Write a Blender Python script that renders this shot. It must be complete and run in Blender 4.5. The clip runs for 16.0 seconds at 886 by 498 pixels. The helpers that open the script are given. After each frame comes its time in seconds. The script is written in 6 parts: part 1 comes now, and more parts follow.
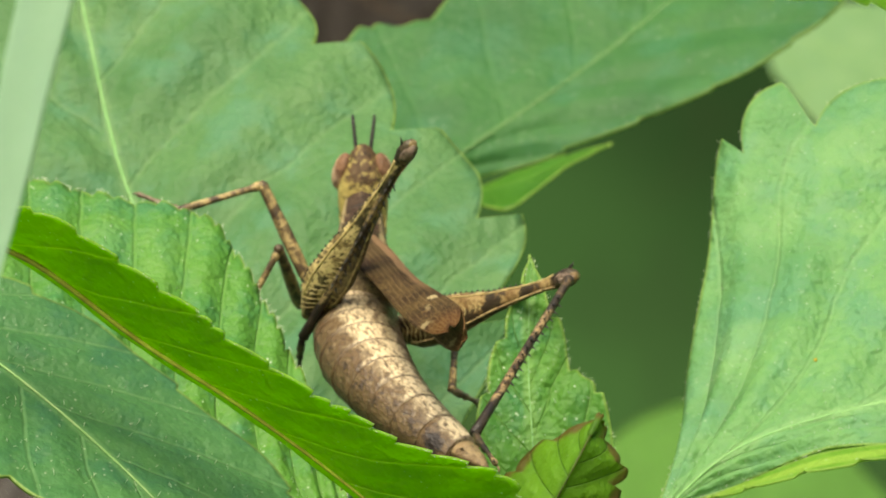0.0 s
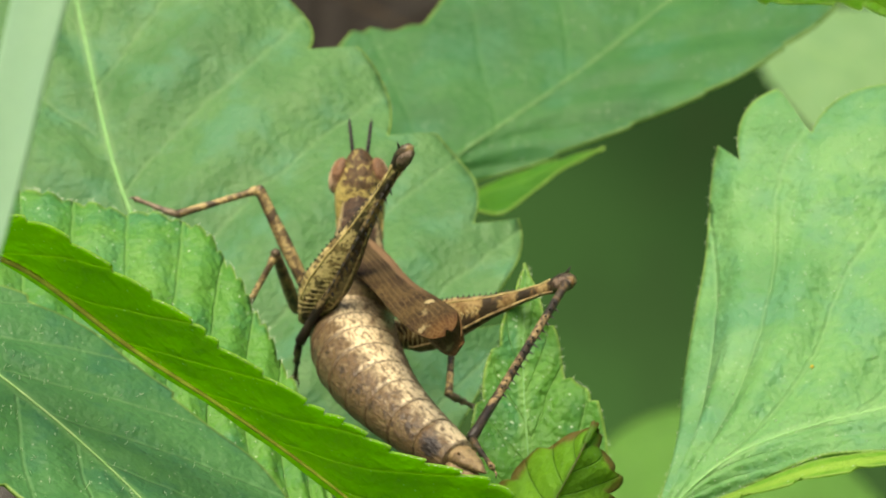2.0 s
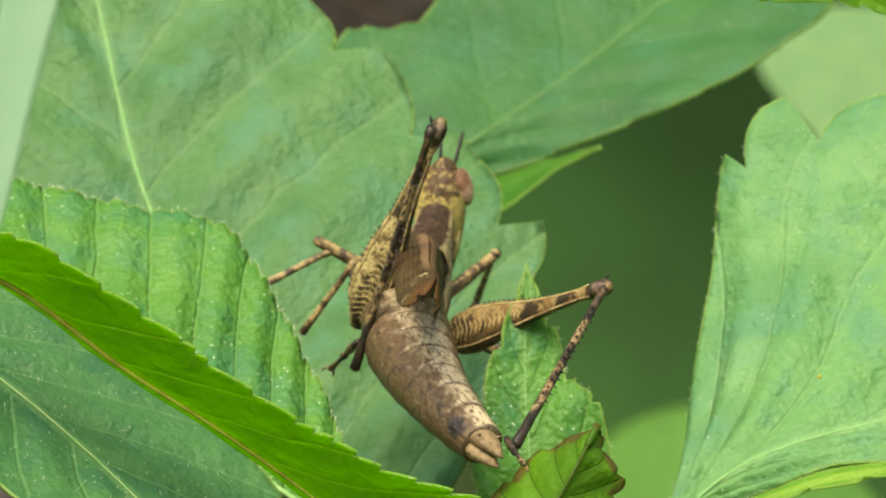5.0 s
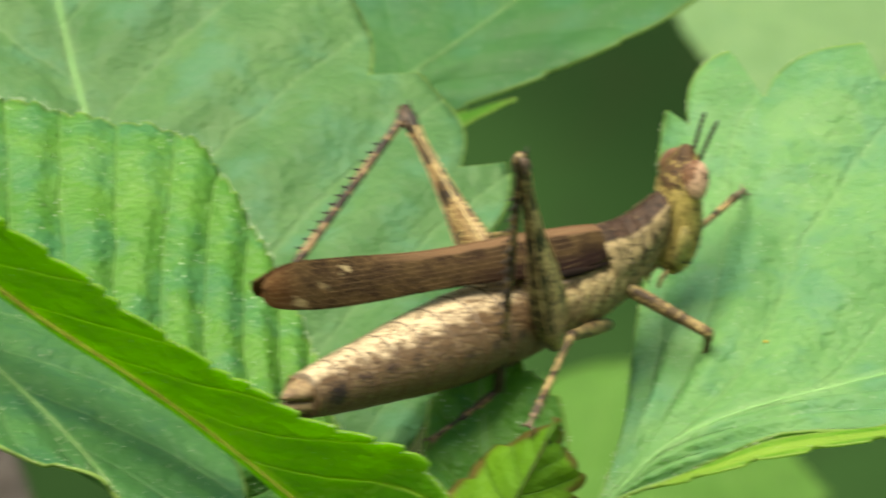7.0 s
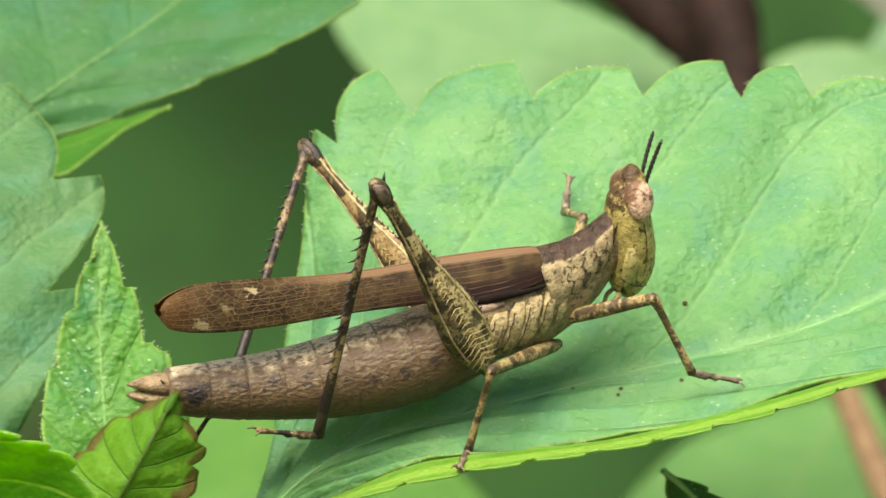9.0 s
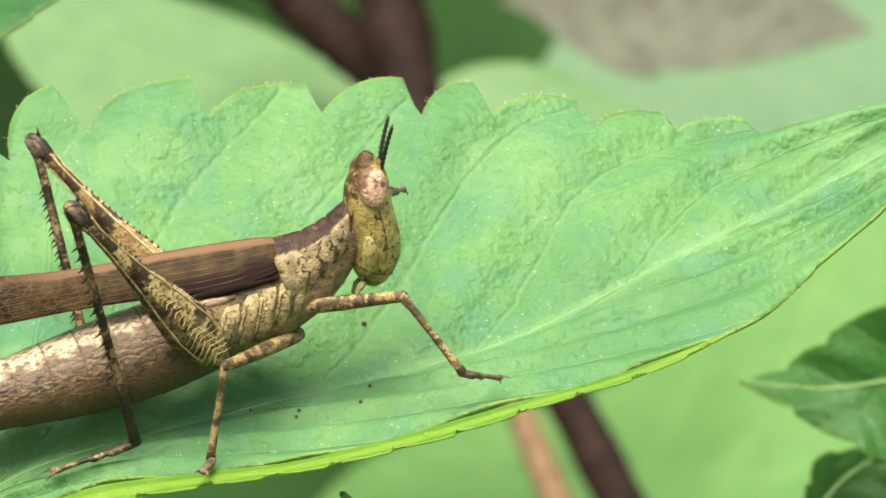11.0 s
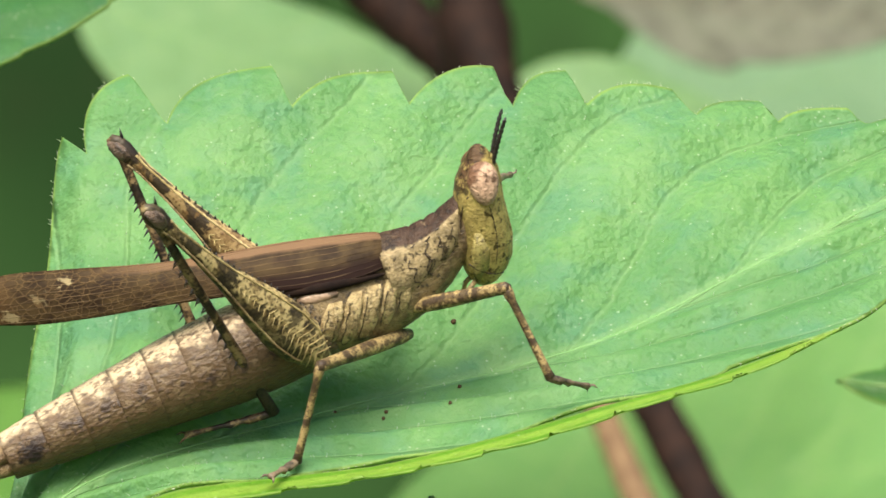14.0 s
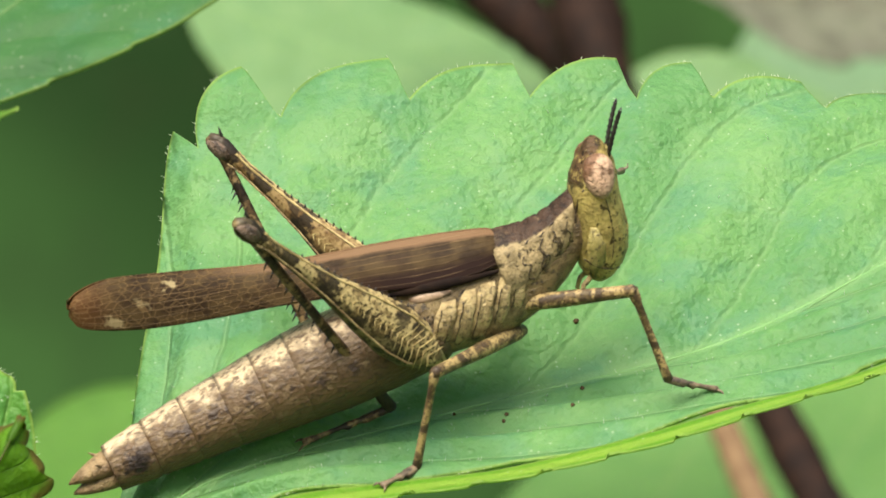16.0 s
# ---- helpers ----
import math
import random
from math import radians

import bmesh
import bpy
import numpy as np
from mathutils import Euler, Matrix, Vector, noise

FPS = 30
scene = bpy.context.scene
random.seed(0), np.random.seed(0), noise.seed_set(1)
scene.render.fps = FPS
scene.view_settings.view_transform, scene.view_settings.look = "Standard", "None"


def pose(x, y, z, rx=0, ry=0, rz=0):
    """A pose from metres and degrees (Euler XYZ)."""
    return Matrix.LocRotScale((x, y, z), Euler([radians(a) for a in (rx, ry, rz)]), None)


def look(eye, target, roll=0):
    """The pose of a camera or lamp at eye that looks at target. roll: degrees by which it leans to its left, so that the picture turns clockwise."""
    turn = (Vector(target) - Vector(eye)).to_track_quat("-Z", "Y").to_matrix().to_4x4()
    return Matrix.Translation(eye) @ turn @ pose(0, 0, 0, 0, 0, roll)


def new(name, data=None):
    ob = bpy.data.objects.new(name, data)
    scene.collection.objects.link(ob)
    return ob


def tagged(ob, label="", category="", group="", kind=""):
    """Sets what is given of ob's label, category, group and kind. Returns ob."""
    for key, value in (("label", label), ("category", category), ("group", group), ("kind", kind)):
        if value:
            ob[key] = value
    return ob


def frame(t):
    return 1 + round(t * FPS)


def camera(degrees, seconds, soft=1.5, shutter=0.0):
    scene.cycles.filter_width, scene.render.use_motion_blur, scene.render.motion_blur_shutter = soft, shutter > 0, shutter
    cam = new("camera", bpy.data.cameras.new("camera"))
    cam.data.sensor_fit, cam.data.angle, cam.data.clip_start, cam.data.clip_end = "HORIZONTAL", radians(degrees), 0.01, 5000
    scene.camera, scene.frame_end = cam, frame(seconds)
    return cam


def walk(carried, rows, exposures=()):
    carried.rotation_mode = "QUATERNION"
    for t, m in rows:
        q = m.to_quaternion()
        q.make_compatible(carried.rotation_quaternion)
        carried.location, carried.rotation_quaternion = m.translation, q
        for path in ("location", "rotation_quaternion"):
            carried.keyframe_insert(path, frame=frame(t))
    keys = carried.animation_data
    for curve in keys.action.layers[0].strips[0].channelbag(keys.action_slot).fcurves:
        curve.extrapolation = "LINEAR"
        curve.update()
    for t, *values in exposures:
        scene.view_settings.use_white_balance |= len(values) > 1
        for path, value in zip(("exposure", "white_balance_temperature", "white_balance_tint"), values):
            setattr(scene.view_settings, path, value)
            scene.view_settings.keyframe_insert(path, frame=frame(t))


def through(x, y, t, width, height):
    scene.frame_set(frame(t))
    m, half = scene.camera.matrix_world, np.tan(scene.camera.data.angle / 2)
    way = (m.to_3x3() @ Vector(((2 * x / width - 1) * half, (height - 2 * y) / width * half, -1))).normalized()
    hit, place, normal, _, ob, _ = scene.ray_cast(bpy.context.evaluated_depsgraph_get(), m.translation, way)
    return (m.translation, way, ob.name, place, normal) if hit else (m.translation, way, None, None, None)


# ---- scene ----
cam = camera(8.073, 16.0, soft=1.5, shutter=0.5)
cam.data.dof.use_dof = True
cam.data.dof.focus_distance = 0.361
cam.data.dof.aperture_fstop = 175.0
walk(cam, [
    (0.0, pose(0.020, -0.4000, 0.000, 90.000, 0, 2.862)),
    (0.5, pose(0.020, -0.4000, 0.000, 90.015, 0, 2.821)),
    (1.0, pose(0.020, -0.4000, 0.000, 90.041, 0, 2.862)),
    (1.5, pose(0.020, -0.4000, 0.000, 90.031, 0, 2.852)),
    (2.0, pose(0.020, -0.4000, 0.000, 90.041, 0, 2.796)),
    (2.5, pose(0.020, -0.4000, 0.000, 90.057, 0, 2.687)),
    (3.0, pose(0.020, -0.4000, 0.000, 90.067, 0, 2.646)),
    (3.5, pose(0.020, -0.4000, 0.000, 90.041, 0, 2.615)),
    (3.7, pose(0.020, -0.4000, 0.000, 90.036, 0, 2.672)),
    (5.8, pose(0.020, -0.3922, 0.000, 90.032, 0, 2.865)),
    (6.0, pose(0.020, -0.3898, 0.000, 90.040, 0, 2.970)),
    (6.2, pose(0.020, -0.3874, 0.000, 89.909, 0, 2.870)),
    (6.5, pose(0.020, -0.3839, 0.000, 89.855, 0, 3.002)),
    (6.6, pose(0.020, -0.3828, 0.000, 89.833, 0, 3.039)),
    (7.0, pose(0.020, -0.3819, 0.000, 89.630, 0, 2.036)),
    (7.4, pose(0.020, -0.3810, 0.000, 89.694, 0, 0.815)),
    (7.5, pose(0.020, -0.3807, 0.000, 89.731, 0, 0.640)),
    (7.8, pose(0.020, -0.3800, 0.000, 89.775, 0, 0.104)),
    (8.0, pose(0.020, -0.3796, 0.000, 89.771, 0, -0.003)),
    (8.2, pose(0.020, -0.3791, 0.000, 89.747, 0, -0.178)),
    (8.5, pose(0.020, -0.3785, 0.000, 89.755, 0, -0.492)),
    (9.0, pose(0.020, -0.3774, 0.000, 89.708, 0, -1.094)),
    (9.5, pose(0.020, -0.3754, 0.000, 89.767, 0, -1.823)),
    (10.0, pose(0.020, -0.3735, 0.000, 89.832, 0, -2.752)),
    (10.2, pose(0.020, -0.3728, 0.000, 89.887, 0, -3.152)),
    (12.3, pose(0.020, -0.3670, 0.000, 89.843, 0, -4.367)),
    (12.5, pose(0.020, -0.3658, 0.000, 89.829, 0, -4.296)),
    (13.0, pose(0.020, -0.3627, 0.000, 89.826, 0, -3.940)),
    (13.5, pose(0.020, -0.3598, 0.000, 89.866, 0, -3.512)),
    (14.0, pose(0.020, -0.3569, 0.000, 89.831, 0, -3.393)),
    (14.5, pose(0.020, -0.3540, 0.000, 89.887, 0, -3.016)),
    (15.0, pose(0.020, -0.3514, 0.000, 89.833, 0, -2.642)),
    (15.5, pose(0.020, -0.3488, 0.000, 89.852, 0, -2.436)),
    (16.0, pose(0.020, -0.3463, 0.000, 89.801, 0, -2.382)),
], [(0.0, 0.62, 7500, 3), (6.5, 0.62, 7500, 3), (7.2, 0.66, 7400, 4), (8.0, 0.74, 7100, 6), (9.5, 0.92, 6950, 8), (10.2, 0.94, 6900, 9), (12.5, 0.75, 6800, 9), (14.0, 0.74, 6850, 9), (16.0, 0.72, 6950, 8)])

# ---- daylight under a bright, hazy sky ----
MM = 0.001
world = bpy.data.worlds.new("sky")
scene.world = world
world.use_nodes = True
wn = world.node_tree
sky = wn.nodes.new("ShaderNodeTexSky")
sky.sky_type = "NISHITA"
sky.sun_disc = False
sky.sun_elevation = radians(54)
sky.sun_rotation = radians(215)
sky.air_density, sky.dust_density = 1.4, 3.0
wn.links.new(sky.outputs["Color"], wn.nodes["Background"].inputs["Color"])
wn.nodes["Background"].inputs["Strength"].default_value = 0.115
sun = new("sun", bpy.data.lights.new("sun", "SUN"))
sun.data.energy, sun.data.angle, sun.data.color = 4.2, radians(42), (1.0, 0.95, 0.86)
sun.matrix_world = look((-0.20, -0.72, 1.02), (0, 0, 0))


# ---- materials ----
def nodes_of(name):
    m = bpy.data.materials.new(name)
    m.use_nodes = True
    nt = m.node_tree
    nt.nodes.clear()
    out = nt.nodes.new("ShaderNodeOutputMaterial")
    return m, nt, out


def put(nt, kind, **sets):
    n = nt.nodes.new(kind)
    for key, value in sets.items():
        if key in n.inputs:
            n.inputs[key].default_value = value
    return n


def calc(nt, op, a, b=None, c=None, clamp=False):
    n = nt.nodes.new("ShaderNodeMath")
    n.operation, n.use_clamp = op, clamp
    for i, v in enumerate((a, b, c)):
        if v is None:
            continue
        if isinstance(v, (int, float)):
            n.inputs[i].default_value = v
        else:
            nt.links.new(v, n.inputs[i])
    return n.outputs[0]


def fade(nt, value, lo, hi, a=0.0, b=1.0):
    n = nt.nodes.new("ShaderNodeMapRange")
    n.interpolation_type = "SMOOTHSTEP"
    nt.links.new(value, n.inputs[0])
    for i, v in enumerate((lo, hi, a, b)):
        n.inputs[i + 1].default_value = v
    return n.outputs[0]


def blend(nt, fac, a, b, mode="MIX"):
    n = nt.nodes.new("ShaderNodeMix")
    n.data_type, n.blend_type = "RGBA", mode
    for i, v in ((0, fac), (6, a), (7, b)):
        if isinstance(v, (int, float)):
            n.inputs[i].default_value = v
        elif isinstance(v, tuple):
            n.inputs[i].default_value = (*v, 1)
        else:
            nt.links.new(v, n.inputs[i])
    return n.outputs[2]


def noise_of(nt, scale, detail=3.0, rough=0.55, vector=None, out="Fac"):
    n = nt.nodes.new("ShaderNodeTexNoise")
    n.inputs["Scale"].default_value = scale
    n.inputs["Detail"].default_value = detail
    n.inputs["Roughness"].default_value = rough
    if vector is not None:
        nt.links.new(vector, n.inputs["Vector"])
    return n.outputs[out]


def cells_of(nt, scale, feature="F1", vector=None, out="Distance"):
    n = nt.nodes.new("ShaderNodeTexVoronoi")
    n.feature = feature
    n.inputs["Scale"].default_value = scale
    if vector is not None:
        nt.links.new(vector, n.inputs["Vector"])
    return n.outputs[out]


def attr(nt, name):
    n = nt.nodes.new("ShaderNodeAttribute")
    n.attribute_name = name
    return n.outputs["Fac"]


def place(nt):
    return nt.nodes.new("ShaderNodeTexCoord").outputs["Object"]


def bump_of(nt, height, strength, distance):
    n = nt.nodes.new("ShaderNodeBump")
    n.inputs["Strength"].default_value = strength
    n.inputs["Distance"].default_value = distance
    nt.links.new(height, n.inputs["Height"])
    return n.outputs["Normal"]


def leaf_material(name, green, deep, vein, glow, cool=(0.06, 0.22, 0.10), through=0.4, rough=0.5, rim=(0.28, 0.42, 0.09), worn=0.0, fuzz=1.0, lines=0.5, relief=1.0, pure=0.75):
    m, nt, out = nodes_of(name)
    pos = place(nt)
    phase, dist, edge = attr(nt, "phase"), attr(nt, "dist"), attr(nt, "edge")
    wob = noise_of(nt, 260.0, 2.0, vector=pos)
    p = calc(nt, "ADD", phase, calc(nt, "MULTIPLY", calc(nt, "SUBTRACT", wob, 0.5), 0.16))
    f = calc(nt, "ABSOLUTE", calc(nt, "SUBTRACT", calc(nt, "FRACT", p), 0.5))
    side = fade(nt, f, 0.5, 0.44)          # 0 on a side vein
    side = calc(nt, "SUBTRACT", 1.0, side)
    mid = fade(nt, dist, 0.55, 0.25)
    warp = blend(nt, 0.0016, pos, noise_of(nt, 420.0, 2.0, vector=pos, out="Color"), "ADD")
    cell = cells_of(nt, 260.0, "DISTANCE_TO_EDGE", warp)
    cell2 = cells_of(nt, 850.0, "DISTANCE_TO_EDGE", blend(nt, 0.0005, pos, noise_of(nt, 900.0, 2.0, vector=pos, out="Color"), "ADD"))
    net = fade(nt, cell, 0.06, 0.0)
    net2 = fade(nt, cell2, 0.14, 0.0)
    big = noise_of(nt, 110.0, 3.0, vector=pos)
    small = noise_of(nt, 1900.0, 2.0, vector=pos)
    col = blend(nt, fade(nt, big, 0.35, 0.68), green, deep)
    col = blend(nt, fade(nt, small, 0.4, 0.62, 0.0, 0.45), col, deep)
    patch = noise_of(nt, 260.0, 4.0, 0.6, vector=pos)
    col = blend(nt, calc(nt, "MULTIPLY", fade(nt, patch, 0.45, 0.68), 0.7), col, cool)
    pits = fade(nt, cells_of(nt, 2600.0, "F1", pos), 0.32, 0.1)
    col = blend(nt, calc(nt, "MULTIPLY", pits, 0.16), col, deep)
    bright = noise_of(nt, 150.0, 4.0, 0.62, vector=pos)
    col = blend(nt, calc(nt, "MULTIPLY", fade(nt, bright, 0.5, 0.70), 0.36), col, vein)
    col = blend(nt, calc(nt, "MULTIPLY", net, 0.22 * lines), col, vein)
    col = blend(nt, calc(nt, "MULTIPLY", net2, 0.12 * lines), col, deep)
    col = blend(nt, calc(nt, "MULTIPLY", side, lines), col, vein)
    col = blend(nt, calc(nt, "MULTIPLY", mid, min(0.8, 1.3 * lines)), col, vein)
    specks = fade(nt, cells_of(nt, 1900.0, "F1", pos), 0.20, 0.06)
    thin = fade(nt, noise_of(nt, 500.0, 3.0, vector=pos), 0.42, 0.62)
    col = blend(nt, calc(nt, "MULTIPLY", calc(nt, "MULTIPLY", specks, thin), min(1.0, 0.6 * fuzz)), col, (0.62, 0.74, 0.48))
    rimmask = fade(nt, edge, 0.22, 0.05)
    col = blend(nt, calc(nt, "MULTIPLY", rimmask, 0.75), col, rim)
    if worn:
        brown = fade(nt, calc(nt, "ADD", calc(nt, "MULTIPLY", noise_of(nt, 420.0, 3.0, vector=pos), 1.6), calc(nt, "MULTIPLY", edge, -0.55)), 0.25, 0.6)
        col = blend(nt, calc(nt, "MULTIPLY", brown, worn), col, (0.12, 0.06, 0.02))
    blister = noise_of(nt, 330.0, 3.0, 0.5, pos)
    h = calc(nt, "ADD", calc(nt, "MULTIPLY", blister, 2.2), calc(nt, "MULTIPLY", side, -0.35))
    h = calc(nt, "ADD", h, calc(nt, "MULTIPLY", noise_of(nt, 900.0, 3.0, 0.6, pos), 0.7))
    h = calc(nt, "ADD", h, calc(nt, "MULTIPLY", small, 0.45))
    h = calc(nt, "ADD", h, calc(nt, "MULTIPLY", cells_of(nt, 2400.0, "F1", pos), -0.5 * lines))
    h = calc(nt, "ADD", h, calc(nt, "MULTIPLY", fade(nt, cell2, 0.0, 0.30), 0.16 * lines))
    h = calc(nt, "ADD", h, calc(nt, "MULTIPLY", fade(nt, cell, 0.0, 0.16), 0.35 * lines))
    nrm = bump_of(nt, h, 0.7, 0.00026 * relief)
    pb = put(nt, "ShaderNodeBsdfPrincipled", Roughness=rough)
    pb.inputs["Specular IOR Level"].default_value = 0.3
    nt.links.new(col, pb.inputs["Base Color"])
    nt.links.new(nrm, pb.inputs["Normal"])
    tr = put(nt, "ShaderNodeBsdfTranslucent")
    nt.links.new(blend(nt, pure, col, glow), tr.inputs["Color"])
    nt.links.new(nrm, tr.inputs["Normal"])
    mix = put(nt, "ShaderNodeMixShader", Fac=through)
    nt.links.new(pb.outputs[0], mix.inputs[1])
    nt.links.new(tr.outputs[0], mix.inputs[2])
    nt.links.new(mix.outputs[0], out.inputs["Surface"])
    return m


def shell_material(name, light, mid, dark, spots=0.5, scale=900.0, rough=0.48, bumpy=0.5, stretch=(1, 1, 1), scrawl=0.0):
    """Mottled cuticle: light ground, brown marbling, dark flecks."""
    m, nt, out = nodes_of(name)
    pos = place(nt)
    if stretch != (1, 1, 1):
        mp = nt.nodes.new("ShaderNodeMapping")
        mp.inputs["Scale"].default_value = stretch
        nt.links.new(pos, mp.inputs["Vector"])
        pos = mp.outputs[0]
    marbled = noise_of(nt, scale, 5.0, 0.65, pos)
    fleck = noise_of(nt, scale * 1.7, 3.0, 0.6, pos)
    grain = noise_of(nt, scale * 6, 2.0, 0.5, pos)
    col = blend(nt, fade(nt, marbled, 0.40, 0.62), light, mid)
    col = blend(nt, calc(nt, "MULTIPLY", fade(nt, fleck, 0.57, 0.64), spots), col, dark)
    col = blend(nt, calc(nt, "MULTIPLY", fade(nt, grain, 0.54, 0.66), 0.28), col, dark)
    if scrawl:
        bent = blend(nt, 0.0007, pos, noise_of(nt, 900.0, 2.0, vector=pos, out="Color"), "ADD")
        lines = fade(nt, cells_of(nt, 1300.0, "DISTANCE_TO_EDGE", bent), 0.07, 0.02)
        lines = calc(nt, "MULTIPLY", lines, fade(nt, noise_of(nt, 500.0, 2.0, vector=pos), 0.38, 0.5))
        col = blend(nt, calc(nt, "MULTIPLY", lines, scrawl), col, dark)
    h = calc(nt, "ADD", calc(nt, "MULTIPLY", grain, 0.6), marbled)
    pb = put(nt, "ShaderNodeBsdfPrincipled", Roughness=rough)
    pb.inputs["Specular IOR Level"].default_value = 0.5
    nt.links.new(col, pb.inputs["Base Color"])
    nt.links.new(bump_of(nt, h, bumpy, 0.00022), pb.inputs["Normal"])
    nt.links.new(pb.outputs[0], out.inputs["Surface"])
    return m


def plain_material(name, a, b, scale, rough=0.6, bumpy=0.4, deep=0.0004):
    m, nt, out = nodes_of(name)
    pos = place(nt)
    n = noise_of(nt, scale, 5.0, 0.6, pos)
    pb = put(nt, "ShaderNodeBsdfPrincipled", Roughness=rough)
    pb.inputs["Specular IOR Level"].default_value = 0.15
    nt.links.new(blend(nt, fade(nt, n, 0.35, 0.65), a, b), pb.inputs["Base Color"])
    nt.links.new(bump_of(nt, n, bumpy, deep), pb.inputs["Normal"])
    nt.links.new(pb.outputs[0], out.inputs["Surface"])
    return m


LEAF = leaf_material("leaf_green", (0.12, 0.30, 0.045), (0.075, 0.235, 0.035), (0.18, 0.36, 0.085), (0.22, 0.52, 0.02), lines=0.5, fuzz=1.7, relief=1.7)
LEAF_MINT = leaf_material("leaf_mint", (0.175, 0.37, 0.125), (0.11, 0.28, 0.10), (0.28, 0.47, 0.20), (0.27, 0.58, 0.06), cool=(0.11, 0.29, 0.16), rough=0.54, fuzz=0.9, lines=0.28, relief=1.9)
LEAF_BLUE = leaf_material("leaf_bluish", (0.055, 0.18, 0.045), (0.036, 0.135, 0.038), (0.09, 0.235, 0.068), (0.11, 0.38, 0.03), cool=(0.05, 0.185, 0.08), rough=0.55, lines=0.22)
LEAF_TALL = leaf_material("leaf_grey_green", (0.115, 0.25, 0.085), (0.072, 0.185, 0.062), (0.19, 0.325, 0.135), (0.18, 0.42, 0.08), cool=(0.10, 0.26, 0.14), rough=0.55, lines=0.35, fuzz=0.25, relief=1.5)
LEAF_LOW = leaf_material("leaf_low", (0.085, 0.235, 0.07), (0.055, 0.175, 0.055), (0.14, 0.30, 0.105), (0.08, 0.3, 0.03), cool=(0.04, 0.15, 0.075), rough=0.48)
LEAF_YOUNG = leaf_material("leaf_young", (0.17, 0.40, 0.022), (0.10, 0.29, 0.015), (0.32, 0.50, 0.05), (0.50, 0.92, 0.016), cool=(0.07, 0.25, 0.018), through=0.66, lines=1.0, pure=0.66)
GRASS = leaf_material("grass_pale", (0.38, 0.58, 0.40), (0.33, 0.52, 0.35), (0.3, 0.5, 0.3), (0.4, 0.65, 0.35), cool=(0.34, 0.54, 0.38), rim=(0.34, 0.54, 0.36), fuzz=0.0, lines=0.1, relief=0.2)
LEAF_WORN = leaf_material("leaf_worn", (0.15, 0.32, 0.02), (0.10, 0.24, 0.014), (0.04, 0.10, 0.016), (0.42, 0.68, 0.02), cool=(0.12, 0.28, 0.018), through=0.45, rim=(0.10, 0.04, 0.015), worn=0.9, fuzz=0.3)
LEAF_DARK = leaf_material("leaf_deep", (0.055, 0.185, 0.035), (0.035, 0.13, 0.022), (0.085, 0.22, 0.05), (0.08, 0.3, 0.03), cool=(0.045, 0.17, 0.04), rim=(0.22, 0.34, 0.06), rough=0.45)
LEAF_TURNED = leaf_material("leaf_turned", (0.07, 0.22, 0.015), (0.045, 0.16, 0.01), (0.11, 0.27, 0.03), (0.12, 0.40, 0.01), cool=(0.05, 0.18, 0.02), fuzz=0.2)
LEAF_PALE = leaf_material("leaf_pale", (0.195, 0.335, 0.14), (0.155, 0.285, 0.115), (0.24, 0.38, 0.18), (0.28, 0.48, 0.14), cool=(0.155, 0.30, 0.14), rough=0.5)
LEAF_LIME = leaf_material("leaf_lime", (0.17, 0.34, 0.10), (0.13, 0.28, 0.085), (0.24, 0.40, 0.14), (0.32, 0.6, 0.10), cool=(0.17, 0.36, 0.12))
LEAF_HAZE = leaf_material("leaf_haze", (0.195, 0.32, 0.18), (0.16, 0.275, 0.15), (0.23, 0.35, 0.205), (0.26, 0.45, 0.2), cool=(0.17, 0.31, 0.185))
DARK_FILL = leaf_material("leaf_dark_fill", (0.03, 0.021, 0.016), (0.017, 0.012, 0.009), (0.045, 0.03, 0.02), (0.06, 0.03, 0.02), cool=(0.02, 0.016, 0.013), rim=(0.02, 0.012, 0.008), through=0.1)
STRAW = leaf_material("leaf_straw", (0.17, 0.175, 0.125), (0.085, 0.085, 0.06), (0.21, 0.21, 0.165), (0.2, 0.2, 0.14), cool=(0.15, 0.17, 0.11), rim=(0.1, 0.08, 0.06), through=0.15)
VEIN = plain_material("pale_rib", (0.20, 0.38, 0.12), (0.28, 0.42, 0.17), 900.0, 0.5, 0.3, 0.0001)
VEIN_SOFT = plain_material("soft_rib", (0.17, 0.36, 0.12), (0.22, 0.40, 0.15), 900.0, 0.6, 0.3, 0.0001)
RIB_DARK = plain_material("brown_rib", (0.07, 0.10, 0.02), (0.06, 0.04, 0.015), 700.0, 0.5, 0.3, 0.0001)
RIB_BROWN = plain_material("yellow_rib", (0.30, 0.37, 0.04), (0.22, 0.22, 0.03), 700.0, 0.5, 0.3, 0.0001)


# ---- building helpers ----
def part(name, bm, material, parent=None, label=""):
    me = bpy.data.meshes.new(name)
    bm.to_mesh(me)
    bm.free()
    for p in me.polygons:
        p.use_smooth = True
    if material:
        me.materials.append(material)
    ob = new(name, me)
    if parent:
        ob.parent = parent
    return tagged(ob, label)


def thing(name, label, category, group=""):
    return tagged(new(name), label, category, group)


